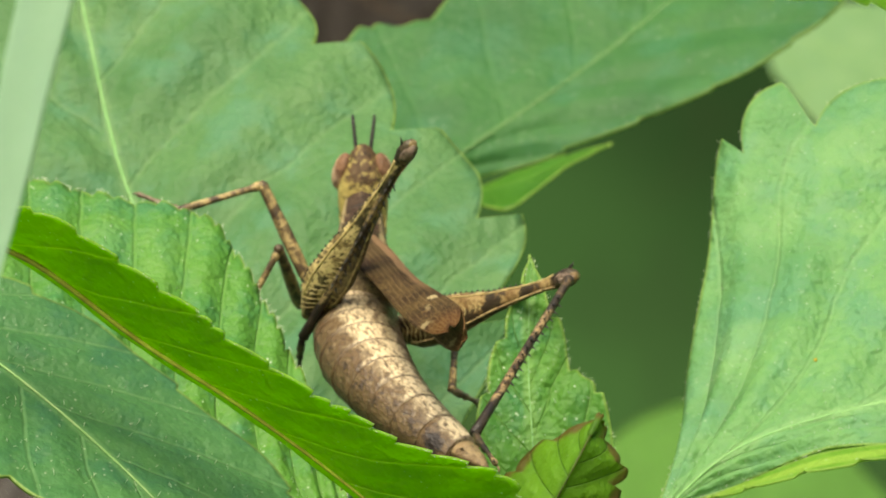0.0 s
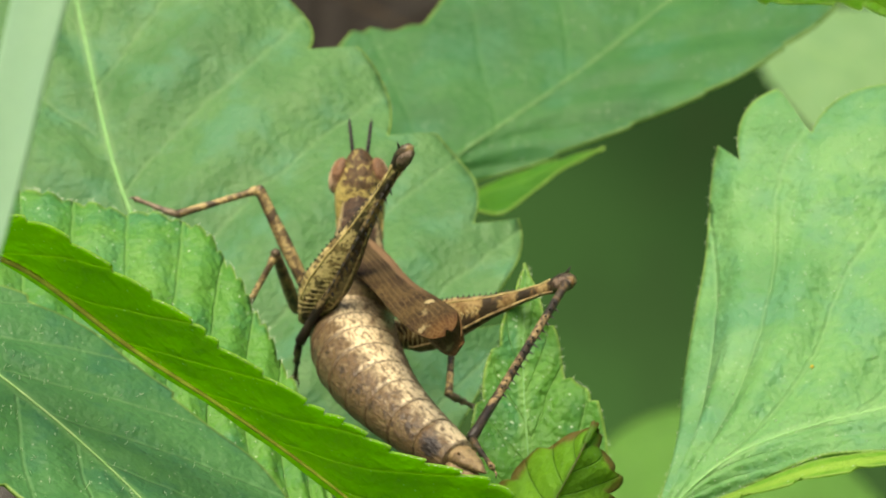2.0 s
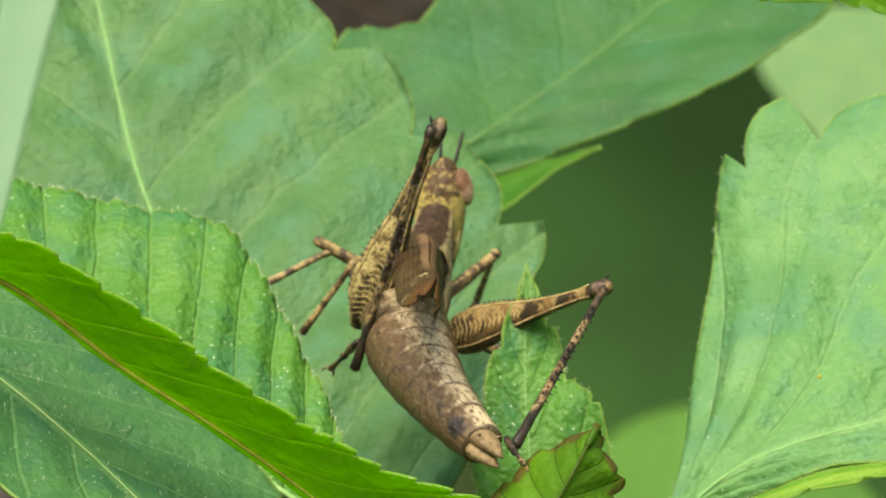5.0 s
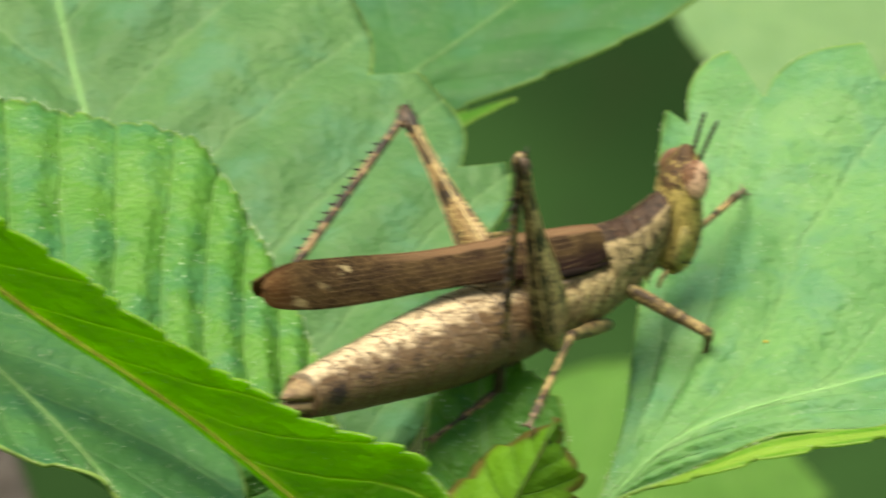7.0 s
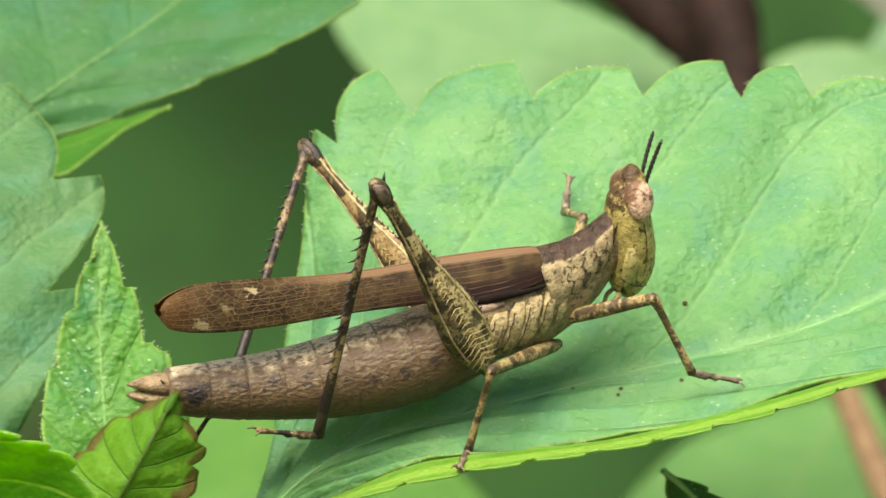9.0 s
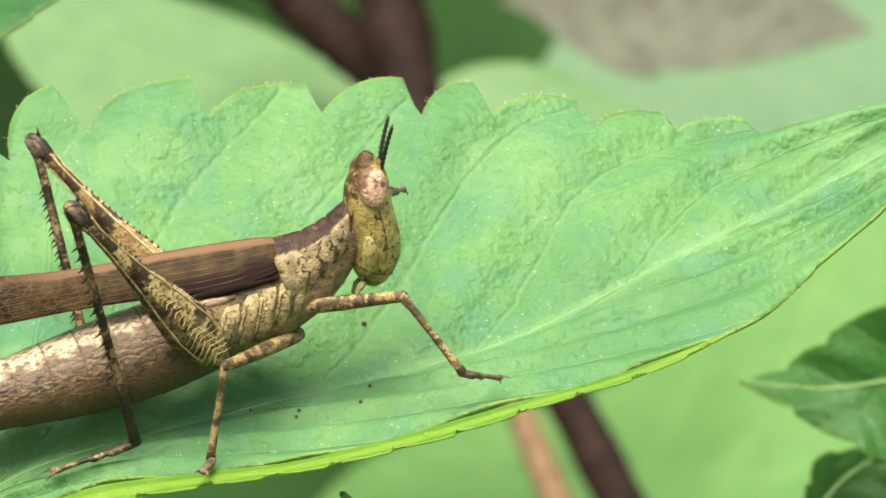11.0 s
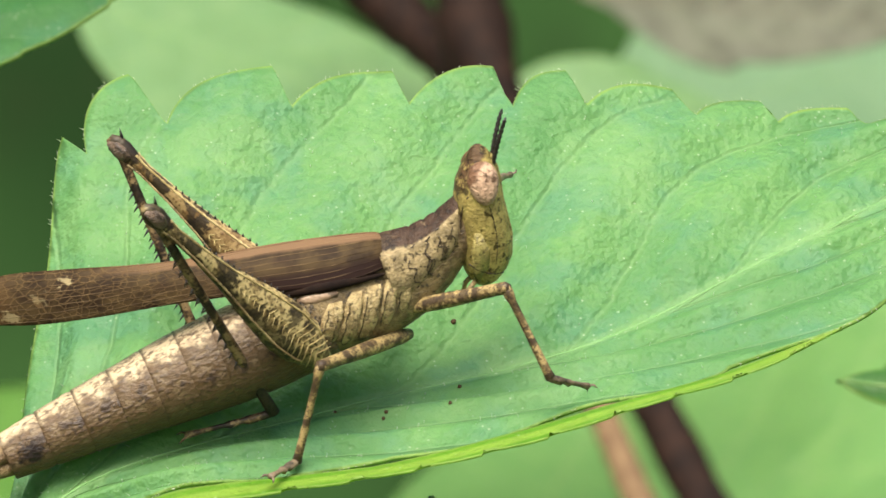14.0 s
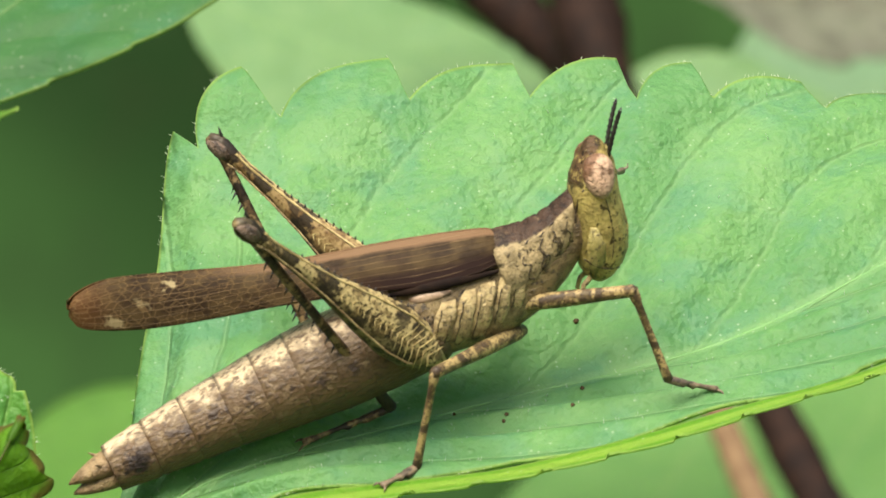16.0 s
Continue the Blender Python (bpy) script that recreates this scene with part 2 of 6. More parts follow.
def spline(points, n):
    """n points along a smooth curve through the given ones, at even arc length, and where the given ones lie on it (0 to 1)."""
    p = np.array(points, float)
    ext = np.vstack([2 * p[0] - p[1], p, 2 * p[-1] - p[-2]])
    fine, marks = [], []
    for i in range(1, len(ext) - 2):
        a, b, c, d = ext[i - 1:i + 3]
        s = np.linspace(0, 1, 40, endpoint=False)[:, None]
        fine.append(0.5 * (2 * b + (c - a) * s + (2 * a - 5 * b + 4 * c - d) * s ** 2 + (3 * b - a - 3 * c + d) * s ** 3))
    fine = np.vstack(fine + [p[-1:]])
    run = np.concatenate([[0], np.cumsum(np.linalg.norm(np.diff(fine, axis=0), axis=1))])
    marks = run[::40] / run[-1]
    even = np.linspace(0, run[-1], n)
    return np.stack([np.interp(even, run, fine[:, k]) for k in range(3)], 1), marks


def toothed(u, marks, depth, first=0):
    """How far the edge is cut in at u: a sharp notch behind each tooth's tip, then a round shoulder up to the next."""
    cut = np.zeros_like(u)
    for n, (a, b) in enumerate(list(zip(marks[:-1], marks[1:]))[first:]):
        s = (u - a) / max(b - a, 1e-6)
        inside = (s > 0) & (s < 1)
        deep = depth[min(n, len(depth) - 1)] if isinstance(depth, list) else depth
        rise = np.maximum(0, s[inside] - 0.045) / 0.955
        cut[inside] = deep * np.minimum(1, s[inside] / 0.045) * (1 - rise) ** 2.4
    return cut


def farther(points, away):
    """Points moved away from where the lens stands, all in one proportion."""
    return [tuple(o + (c - o) * away for c, o in zip(p, (20.0, -385.0, 0.0))) for p in points]


def along_line(points, share):
    """Points of a smooth curve at the given shares of its length."""
    line, _ = spline(points, 600)
    at = np.linspace(0, 1, 600)
    return np.stack([np.interp(share, at, line[:, k]) for k in range(3)], 1)


def opposite(edge, line):
    """For each point of a margin, the share of the line's length that lies across from it, rising evenly from 0 to 1."""
    near = np.argmin(np.linalg.norm(edge[:, None] - line[None], axis=2), axis=1) / (len(line) - 1)
    near = np.maximum.accumulate(near)
    n = len(near)
    wide = n // 10
    near = np.convolve(np.pad(near, wide, mode="edge"), np.ones(2 * wide + 1) / (2 * wide + 1), "valid")
    near = 0.93 * near + 0.07 * np.linspace(0, 1, n)
    return (near - near[0]) / (near[-1] - near[0])


def leaf_blade(name, mid, left, right, material, notch=0.8, veins=7, lean=0.22, quilt=0.35, cup=0.0, nu=260, nv=22, thick=0.22, wave=0.0, seed=1, curl=0.0, rib=0.3, rib_side=0.3, rib_material=None, side_veins=(), first=(0, 0), fine=1, square=(0.0, 0.0), away=1.0, paired=False, lead=0, label="", category="leaf", group="leaves"):
    """A leaf in one sheet: midrib, two toothed edges, a quilted blade that sinks along the side veins. Millimetres."""
    rng = np.random.RandomState(seed)
    mid, left, right = (farther(line, away) for line in (mid, left, right))
    u = np.linspace(0, 1, nu)
    notch = notch if isinstance(notch, tuple) else (notch, notch)
    um = u
    if paired:
        um = opposite(spline((left, right)[lead], nu)[0], spline(mid, 400)[0])
    m = along_line(mid, um)
    half, cuts, shares = [], [], []
    for side_, (pts, deep, begin) in enumerate(zip((left, right), notch, first)):
        ue = opposite(m, spline(pts, 400)[0]) if paired and side_ != lead else u
        e, marks = along_line(pts, ue), spline(pts, 40)[1]
        marks = np.interp(np.arange(0, len(marks) - 1 + 1e-6, 1.0 / fine), np.arange(len(marks)), marks)
        cut = toothed(ue, marks, deep, begin)
        way = m - e
        size = np.linalg.norm(way, axis=1)
        run = np.gradient(e, axis=0)
        wide_ = nu // 7
        padded = np.pad(run, ((wide_, wide_), (0, 0)), mode="edge")
        run = np.stack([np.convolve(padded[:, k], np.ones(2 * wide_ + 1) / (2 * wide_ + 1), "valid") for k in range(3)], 1)
        run /= np.maximum(np.linalg.norm(run, axis=1), 1e-9)[:, None]
        inward = way - 0.8 * run * np.sum(way * run, axis=1)[:, None]
        inward /= np.maximum(np.linalg.norm(inward, axis=1), 1e-6)[:, None]
        shares.append(np.minimum(cut, 0.35 * size) / np.maximum(size, 1e-6))
        bow = square[len(half)]
        cuts.append((1 - bow) * (m + e) / 2 + bow * (e + inward * 0.45 * size[:, None]))
        half.append(e)
    v = np.linspace(-1, 1, 2 * nv + 1)
    grid = np.empty((nu, 2 * nv + 1, 3))
    col_ = np.empty((nu, 2 * nv + 1))
    av = np.empty((nu, 2 * nv + 1))
    for j, s in enumerate(v):
        e = half[0] if s < 0 else half[1]
        k = 0 if s < 0 else 1
        share = max(0.0, (abs(s) - 0.55) / 0.45) ** 1.4
        av[:, j] = abs(s)
        q = av[:, j][:, None]
        grid[:, j] = (1 - q) ** 2 * m + 2 * q * (1 - q) * cuts[k] + q * q * e
        col_[:, j] = np.clip((1 + np.sign(s) * (abs(s) - np.minimum(shares[k] * share, 0.9 * abs(s)))) * nv, 0, 2 * nv - 0.001)
    gu = np.gradient(grid, axis=0)
    gv = np.gradient(grid, axis=1)
    nor = np.cross(gu, gv)
    nor /= np.maximum(np.linalg.norm(nor, axis=2), 1e-9)[:, :, None]
    if nor[:, :, 1].mean() > 0:
        nor = -nor
    width = np.linalg.norm(grid - m[:, None], axis=2)
    phase = veins * (um[:, None] - lean * av ** 0.85) + 0.5 * (v[None, :] > 0) + rng.rand()
    crease = np.sin(np.pi * phase) ** 2
    ends = np.minimum(1, np.minimum(u, 1 - u)[:, None] / 0.08) * np.minimum(1, width / 2.0)
    push = quilt * (crease - 0.6) * ends * (1 - 0.4 * av)
    push += cup * np.sin(np.pi * av) * ends
    push += wave * np.sin(2 * np.pi * (3.3 * u[:, None] + 0.3 * v[None, :]) + seed) * av ** 2 * ends
    push -= curl * np.maximum(0, av - 0.8) ** 1.5 * 11 * ends * (v[None, :] > 0)
    push += 0.1 * np.minimum(1, width / 0.8) * ends - 0.1
    grid += nor * push[:, :, None]
    # the notches slide the margin inwards within the blade
    c0 = col_.astype(int)
    fc, rows_ = col_ - c0, np.arange(nu)[:, None]

    def slid(a):
        wc = fc if a.ndim == 2 else fc[:, :, None]
        return a[rows_, c0] * (1 - wc) + a[rows_, c0 + 1] * wc

    grid, nor, width, moved = slid(grid), slid(nor), slid(width), slid(phase)
    phase = np.concatenate([moved[:, :nv], phase[:, nv:nv + 1], moved[:, nv + 1:]], axis=1)
    base = grid[0, nv].copy()
    me = bpy.data.meshes.new(name)
    nn = 2 * nv + 1
    idx = np.arange(nu * nn).reshape(nu, nn)
    quads = np.stack([idx[:-1, :-1], idx[1:, :-1], idx[1:, 1:], idx[:-1, 1:]], -1).reshape(-1, 4)
    if np.cross(gu, gv)[:, :, 1].mean() > 0:
        quads = quads[:, ::-1]
    me.from_pydata(((grid - base) * MM).reshape(-1, 3).tolist(), [], quads.tolist())
    edge = np.linalg.norm(grid - np.where((v < 0)[None, :, None], grid[:, :1], grid[:, -1:]), axis=2)
    for key, data in (("phase", phase), ("dist", width), ("edge", edge)):
        a = me.attributes.new(key, "FLOAT", "POINT")
        a.data.foreach_set("value", np.ascontiguousarray(data, dtype=np.float32).ravel())
    for p in me.polygons:
        p.use_smooth = True
    me.materials.append(material)
    ob = new(name, me)
    ob.location = base * MM
    ob["grid"] = (nu, nn)
    so = ob.modifiers.new("thickness", "SOLIDIFY")
    so.thickness, so.offset = thick * MM, -1
    if rib:
        bm = bmesh.new()
        step_ = max(1, nu // 60)
        line = (grid - base)[::step_, nv] + rib_side * thick * nor[::step_, nv]
        loft(bm, [(tuple(p), rib * (1.05 - 0.8 * i / len(line)), 0.7 * rib * (1.05 - 0.8 * i / len(line))) for i, p in enumerate(line)], 10)
        part("midrib", bm, rib_material or VEIN, ob, "paler raised midrib")
    for way_ in side_veins:
        path, _ = spline([(a, b, 0) for a, b in way_], 50)
        ru, cv = path[:, 0] * (nu - 1), (path[:, 1] + 1) * nv
        r0, c0 = np.clip(ru.astype(int), 0, nu - 2), np.clip(cv.astype(int), 0, 2 * nv - 1)
        fr, fc = (ru - r0)[:, None], (cv - c0)[:, None]
        net_ = grid - base + 0.02 * nor
        line = (net_[r0, c0] * (1 - fr) + net_[r0 + 1, c0] * fr) * (1 - fc) + (net_[r0, c0 + 1] * (1 - fr) + net_[r0 + 1, c0 + 1] * fr) * fc
        line, _ = spline(line[::6], 60)
        bm = bmesh.new()
        loft(bm, [(tuple(p), 0.6 * rib * (1.05 - 0.8 * i / 60), 0.4 * rib * (1.05 - 0.8 * i / 60)) for i, p in enumerate(line)], 8)
        part("side_vein", bm, rib_material or VEIN, ob, "paler side vein")
    return tagged(ob, label, category, group)


HAIR = plain_material("pale_hair", (0.62, 0.70, 0.50), (0.50, 0.60, 0.38), 900.0, 0.5, 0.1, 0.0001)


def hairs(ob, sides, count, size, seed, spread=0.0):
    """Short pale hairs along a leaf's margins, and over its upper face when spread is above 0."""
    me = ob.data
    co = np.empty(len(me.vertices) * 3)
    me.vertices.foreach_get("co", co)
    no = np.empty(len(me.vertices) * 3)
    me.vertex_normals.foreach_get("vector", no)
    rows_, cols_ = ob["grid"]
    co, no = co.reshape(rows_, cols_, 3) / MM, no.reshape(rows_, cols_, 3)
    rng = random.Random(seed)
    bm = bmesh.new()
    for _ in range(count):
        i = rng.randrange(4, rows_ - 4)
        inside = rng.random() < spread
        k = rng.randrange(3, cols_ - 3) if inside else rng.choice(sides)
        j = 1 if k <= cols_ // 2 else -2
        root_ = co[i, k]
        away = no[i, k] * (1.0 if inside else 0.35)
        if not inside:
            edge_ = root_ - co[i, j]
            away = away + 0.9 * edge_ / max(np.linalg.norm(edge_), 1e-6)
        away = away + np.array([rng.uniform(-0.5, 0.5) for _ in range(3)])
        tip = root_ + away / np.linalg.norm(away) * size * rng.uniform(0.5, 1.3)
        loft(bm, [(tuple(root_), 0.022, 0.022), (tuple(tip), 0.006, 0.006)], 3)
    return tagged(part("leaf_hair", bm, HAIR, ob, "short pale hairs on the leaf"), kind="stuff")


def shifted(ob, rows):
    """Rows of walk() for a leaf that sways: seconds, millimetres from its rest, then degrees about its base."""
    x, y, z = ob.location
    return [(t, pose(x + a * MM, y + b * MM, z + c * MM, *turn)) for t, a, b, c, *turn in rows]


def loft(bm, stations, sides=16, power=2.0):
    """A closed skin over oval stations: (centre, half width, half height[, way]) in millimetres. The width lies across the run, level."""
    rings = []
    cs = [Vector(s[0]) for s in stations]
    for i, s in enumerate(stations):
        d = (cs[min(i + 1, len(cs) - 1)] - cs[max(i - 1, 0)]).normalized()
        across = d.cross(Vector((0, 0, 1)))
        if across.length < 0.25:
            across = Vector((0, 1, 0)) - d * d.y
        across.normalize()
        up = across.cross(d)
        if len(s) > 3:
            across, up = (Vector(v).normalized() for v in s[3])
        ring = []
        for k in range(sides):
            a = 2 * math.pi * k / sides
            c, z = math.cos(a), math.sin(a)
            c = math.copysign(abs(c) ** (2 / power), c)
            z = math.copysign(abs(z) ** (2 / power), z)
            ring.append(bm.verts.new((cs[i] + across * (s[1] * c) + up * (s[2] * z)) * MM))
        rings.append(ring)
    for a, b in zip(rings[:-1], rings[1:]):
        for k in range(sides):
            bm.faces.new((a[k], a[(k + 1) % sides], b[(k + 1) % sides], b[k]))
    bm.faces.new(rings[0][::-1])
    bm.faces.new(rings[-1])
    return rings


def spike(bm, foot, tip, r, sides=5):
    loft(bm, [(foot, r, r), (tuple(0.5 * (a + b) for a, b in zip(foot, tip)), r * 0.6, r * 0.6), (tip, r * 0.08, r * 0.08)], sides)


# ---- leaves and stems ----
climbed_leaf = leaf_blade(
    "broad_leaf",
    [(15.3, -6.0, -18.6), (21.6, -5.0, -13.7), (34.7, -1.5, -10.1), (49.7, 1.0, -6.4), (61.7, 4.0, -0.7), (72.4, 8.0, 4.3), (80.9, 10.0, 9.1)],
    [(15.3, -6.0, -18.6), (16.9, 1.0, -12.8), (18.4, 8.0, -3.3), (19.5, 13.2, 5.5), (23.5, 14.0, 9.2), (31.9, 14.0, 9.7), (39.0, 14.0, 9.6), (45.0, 14.0, 9.8), (49.3, 14.0, 9.5), (55.7, 13.5, 8.5), (60.7, 13.0, 7.7), (65.9, 12.0, 7.2), (75.2, 11.0, 8.2), (80.9, 10.0, 9.1)],
    [(15.3, -6.0, -18.6), (20.9, -6.8, -16.3), (25.9, -7.8, -14.4), (32.1, -7.8, -13.5), (37.6, -7.8, -12.9), (44.3, -7.3, -11.3), (50.3, -6.8, -9.5), (56.8, -4.8, -7.9), (63.4, -4.0, -5.4), (68.6, 0.0, -2.2), (74.3, 5.0, 2.8), (80.9, 10.0, 9.1)],
    LEAF_MINT, notch=([2.6, 4.4, 3.4, 3.2, 3.6, 3.2, 3.0, 2.2, 1.6], 0.15), first=(3, 1), square=(0.7, 0.0), veins=7, lean=0.40, quilt=0.8, cup=0.0, curl=0.0, rib=0.12, rib_side=-0.1, rib_material=VEIN_SOFT, nu=640, nv=30, seed=3,
    paired=True, label="broad toothed bright green leaf that the grasshopper climbs onto")

LEAF_HEM = leaf_material("leaf_margin", (0.17, 0.37, 0.03), (0.11, 0.30, 0.02), (0.30, 0.47, 0.07), (0.34, 0.66, 0.02), cool=(0.12, 0.32, 0.03), through=0.45, lines=0.8)
LEAF_SHADE = leaf_material("leaf_shade", (0.12, 0.27, 0.05), (0.09, 0.21, 0.04), (0.16, 0.31, 0.07), (0.26, 0.5, 0.05), cool=(0.10, 0.25, 0.05))
MARGIN = [(18.3, -6.1, -17.4), (20.9, -7.2, -16.3), (25.9, -8.2, -14.4), (32.1, -8.2, -13.6), (37.6, -8.2, -12.9), (44.3, -7.7, -11.3), (50.3, -7.2, -9.6), (56.8, -5.2, -7.9), (63.4, -4.3, -5.4)]
HEM = [(18.3, -6.1, -17.4), (20.9, -9.8, -17.1), (23.9, -10.4, -16.4), (26.5, -10.6, -15.8), (28.5, -10.6, -15.4), (30.7, -10.6, -14.9), (32.8, -10.6, -14.5), (35.6, -10.6, -14.1), (38.5, -10.6, -13.6), (40.8, -10.4, -13.1), (43.2, -10.3, -12.6), (45.7, -10.2, -12.0), (48.9, -10.0, -11.0), (52.1, -9.6, -9.8), (57.0, -7.6, -8.5), (60.2, -6.3, -7.2), (63.4, -4.3, -5.4)]
HEM = [HEM[0]] + [tuple(0.68 * q + 0.32 * p) for p, q in zip(spline(MARGIN, 14)[0], spline(HEM, 14)[0])][1:-1] + [HEM[-1]]
margin = leaf_blade(
    "rolled_margin", [tuple(0.5 * (p + q) for p, q in zip(a, b)) for a, b in zip(spline(MARGIN, 12)[0], spline(HEM, 12)[0])], MARGIN, HEM,
    LEAF_HEM, notch=(0.0, 0.55), veins=16, quilt=0.05, rib=0.0, nu=320, nv=6, seed=4, thick=0.12,
    label="bright yellow-green rolled-down leaf margin", category="", group="")
margin.parent = climbed_leaf
margin.location = margin.location - climbed_leaf.location

front_leaf = leaf_blade(
    "front_leaf",
    [(-30.0, -24.0, 1.1), (-23.8, -24.0, -1.0), (-17.2, -24.0, -5.8), (-10.7, -24.0, -10.0), (-4.2, -24.0, -14.8), (3.6, -24.0, -21.6), (6.8, -24.0, -26.2)],
    [(-30.0, -24.0, 1.1), (-23.2, -29.0, 2.0), (-18.0, -29.0, -0.9), (-13.2, -29.0, -4.1), (-11.6, -29.0, -5.4), (-6.3, -29.0, -8.9), (-4.1, -29.0, -10.0), (-1.3, -29.0, -11.7), (2.9, -29.0, -13.1), (6.0, -28.0, -14.6), (8.2, -27.0, -20.5), (6.8, -24.0, -26.2)],
    [(-30.0, -24.0, 1.1), (-24.4, -22.0, -1.3), (-17.8, -22.0, -6.1), (-11.2, -22.0, -10.4), (-4.7, -22.0, -15.2), (3.2, -22.0, -22.1), (6.8, -24.0, -26.2)],
    LEAF_YOUNG, notch=(0.6, 0.0), fine=2, rib_material=RIB_BROWN, rib_side=1.4, rib=0.27, veins=9, lean=0.18, quilt=0.1, nu=420, nv=20, seed=5, thick=0.14,
    label="bright green leaf standing on edge, lit through from behind")

lower_leaf = leaf_blade(
    "lower_leaf",
    [(-34.4, -14.0, 1.1), (-25.2, -18.0, -4.9), (-18.9, -21.0, -9.7), (-13.7, -24.0, -14.5), (-9.2, -27.0, -20.2)],
    [(-34.4, -14.0, 1.1), (-23.9, -12.0, -0.2), (-14.6, -14.0, -6.3), (-7.3, -17.0, -12.5), (-5.0, -22.0, -17.5), (-9.2, -27.0, -20.2)],
    [(-34.4, -14.0, 1.1), (-31.0, -24.0, -7.4), (-24.2, -26.0, -11.6), (-20.2, -27.0, -13.2), (-16.0, -27.0, -14.5), (-12.4, -27.0, -15.7), (-9.2, -27.0, -20.2)],
    LEAF_LOW, notch=0.5, veins=7, lean=0.25, quilt=0.35, rib=0.12, nu=300, nv=22, seed=6,
    label="bluish green leaf with fine white hairs, low in front")

held_leaf = leaf_blade(
    "held_leaf",
    [(0.7, -12.0, -16.3), (-7.1, -11.0, -11.0), (-15.0, -10.0, -6.3), (-22.9, -9.0, -2.3), (-31.9, -8.0, 2.8)],
    [(0.7, -12.0, -16.3), (-1.8, -8.0, -10.9), (-3.1, -5.0, -7.1), (-5.7, -2.0, -2.3), (-7.9, 0.0, 1.5), (-10.9, 2.0, 5.0), (-16.5, 2.0, 6.1), (-21.9, 2.0, 7.3), (-24.8, 2.0, 7.8), (-29.6, 1.0, 7.8), (-31.9, -8.0, 2.8)],
    [(0.7, -12.0, -16.3), (-5.9, -9.0, -18.2), (-16.3, -7.0, -13.2), (-26.5, -7.0, -7.7), (-31.9, -8.0, 2.8)],
    LEAF, notch=0.45, fine=4, veins=11, lean=0.2, quilt=0.6, nu=420, nv=24, seed=8,
    paired=True, label="toothed green leaf with pale hairs held by the front feet")

pale_leaf = leaf_blade(
    "tall_leaf",
    [(-5.3, 6.9, -20.5), (-16.2, 18.0, -7.5), (-23.0, 27.4, 4.3), (-27.2, 37.5, 17.4), (-30.6, 45.2, 27.8)],
    [(-5.3, 6.9, -20.5), (-0.1, 13.4, -13.0), (3.6, 20.4, -4.5), (4.1, 26.1, 2.6), (-1.7, 30.6, 8.3), (-7.4, 35.2, 14.3), (-13.2, 38.5, 18.6), (-21.6, 43.7, 25.7), (-30.6, 45.2, 27.8)],
    [(-5.3, 6.9, -20.5), (-22.2, 10.0, -17.0), (-34.7, 20.4, -4.5), (-40.3, 32.9, 11.4), (-38.3, 42.1, 23.6), (-30.6, 45.2, 27.8)],
    LEAF_TALL, notch=3.2, first=(2, 0), veins=7, lean=0.2, quilt=1.0, cup=1.0, rib=0.16, rib_side=0.0, rib_material=VEIN_SOFT, nu=360, nv=28, seed=11,
    paired=True, label="large bluish green leaf with deep round teeth")

back_leaf = leaf_blade(
    "back_leaf",
    [(-5.2, 30.7, 3.1), (2.0, 34.9, 8.3), (9.7, 39.5, 13.9), (18.4, 45.3, 21.3), (28.9, 51.8, 29.7)],
    [(-5.2, 30.7, 3.1), (-10.2, 35.9, 9.5), (-7.8, 40.9, 15.7), (-4.0, 41.1, 16.0), (2.4, 45.9, 22.1), (14.3, 50.8, 28.4), (28.9, 51.8, 29.7)],
    [(-5.4, 33.7, 3.2), (0.9, 34.1, 4.7), (6.7, 34.6, 6.7), (11.8, 35.1, 8.8), (16.9, 35.0, 11.0), (22.4, 36.5, 14.2), (26.7, 37.4, 17.9), (31.0, 38.7, 23.3), (28.7, 40.0, 28.9)],
    LEAF_BLUE, notch=(0.9, 0.3), veins=7, lean=0.25, quilt=0.3, rib=0.07, nu=300, nv=24, seed=14,
    away=1.12, label="bluish green leaf with a pale toothed edge behind")

leaf_blade(
    "hem_leaf",
    [(-0.4, 33.0, 3.7), (3.7, 32.0, 4.8), (6.8, 33.0, 6.1), (9.9, 34.0, 7.4)],
    [(-0.4, 33.0, 3.7), (3.2, 34.0, 5.3), (6.7, 34.5, 6.5), (9.9, 34.0, 7.4)],
    [(-0.4, 33.0, 3.7), (1.8, 27.0, 2.9), (3.7, 26.0, 3.0), (6.5, 29.0, 5.3), (9.9, 34.0, 7.4)],
    LEAF_TURNED, notch=0.2, veins=4, quilt=0.15, nu=120, nv=10, seed=15, rib=0.0, away=1.12,
    label="bright green turned-over leaf margin under the back leaf")

small_leaf = leaf_blade(
    "small_leaf",
    [(6.6, -8.0, -18.3), (6.0, -6.0, -12.7), (5.6, -4.0, -7.1), (5.7, -2.0, -0.5)],
    [(6.6, -8.0, -18.3), (2.4, -8.0, -14.8), (2.6, -5.0, -9.2), (3.6, -4.0, -5.8), (4.8, -3.0, -2.8), (5.7, -2.0, -0.5)],
    [(6.6, -8.0, -18.3), (11.0, -6.0, -14.9), (10.3, -5.0, -8.9), (8.7, -4.0, -7.6), (7.5, -3.0, -4.3), (5.7, -2.0, -0.5)],
    LEAF, notch=0.5, veins=6, lean=0.25, quilt=0.35, rib=0.06, rib_side=0.0, rib_material=VEIN_SOFT, nu=240, nv=18, seed=17,
    paired=True, label="small upright green leaf with a nibbled brown edge")

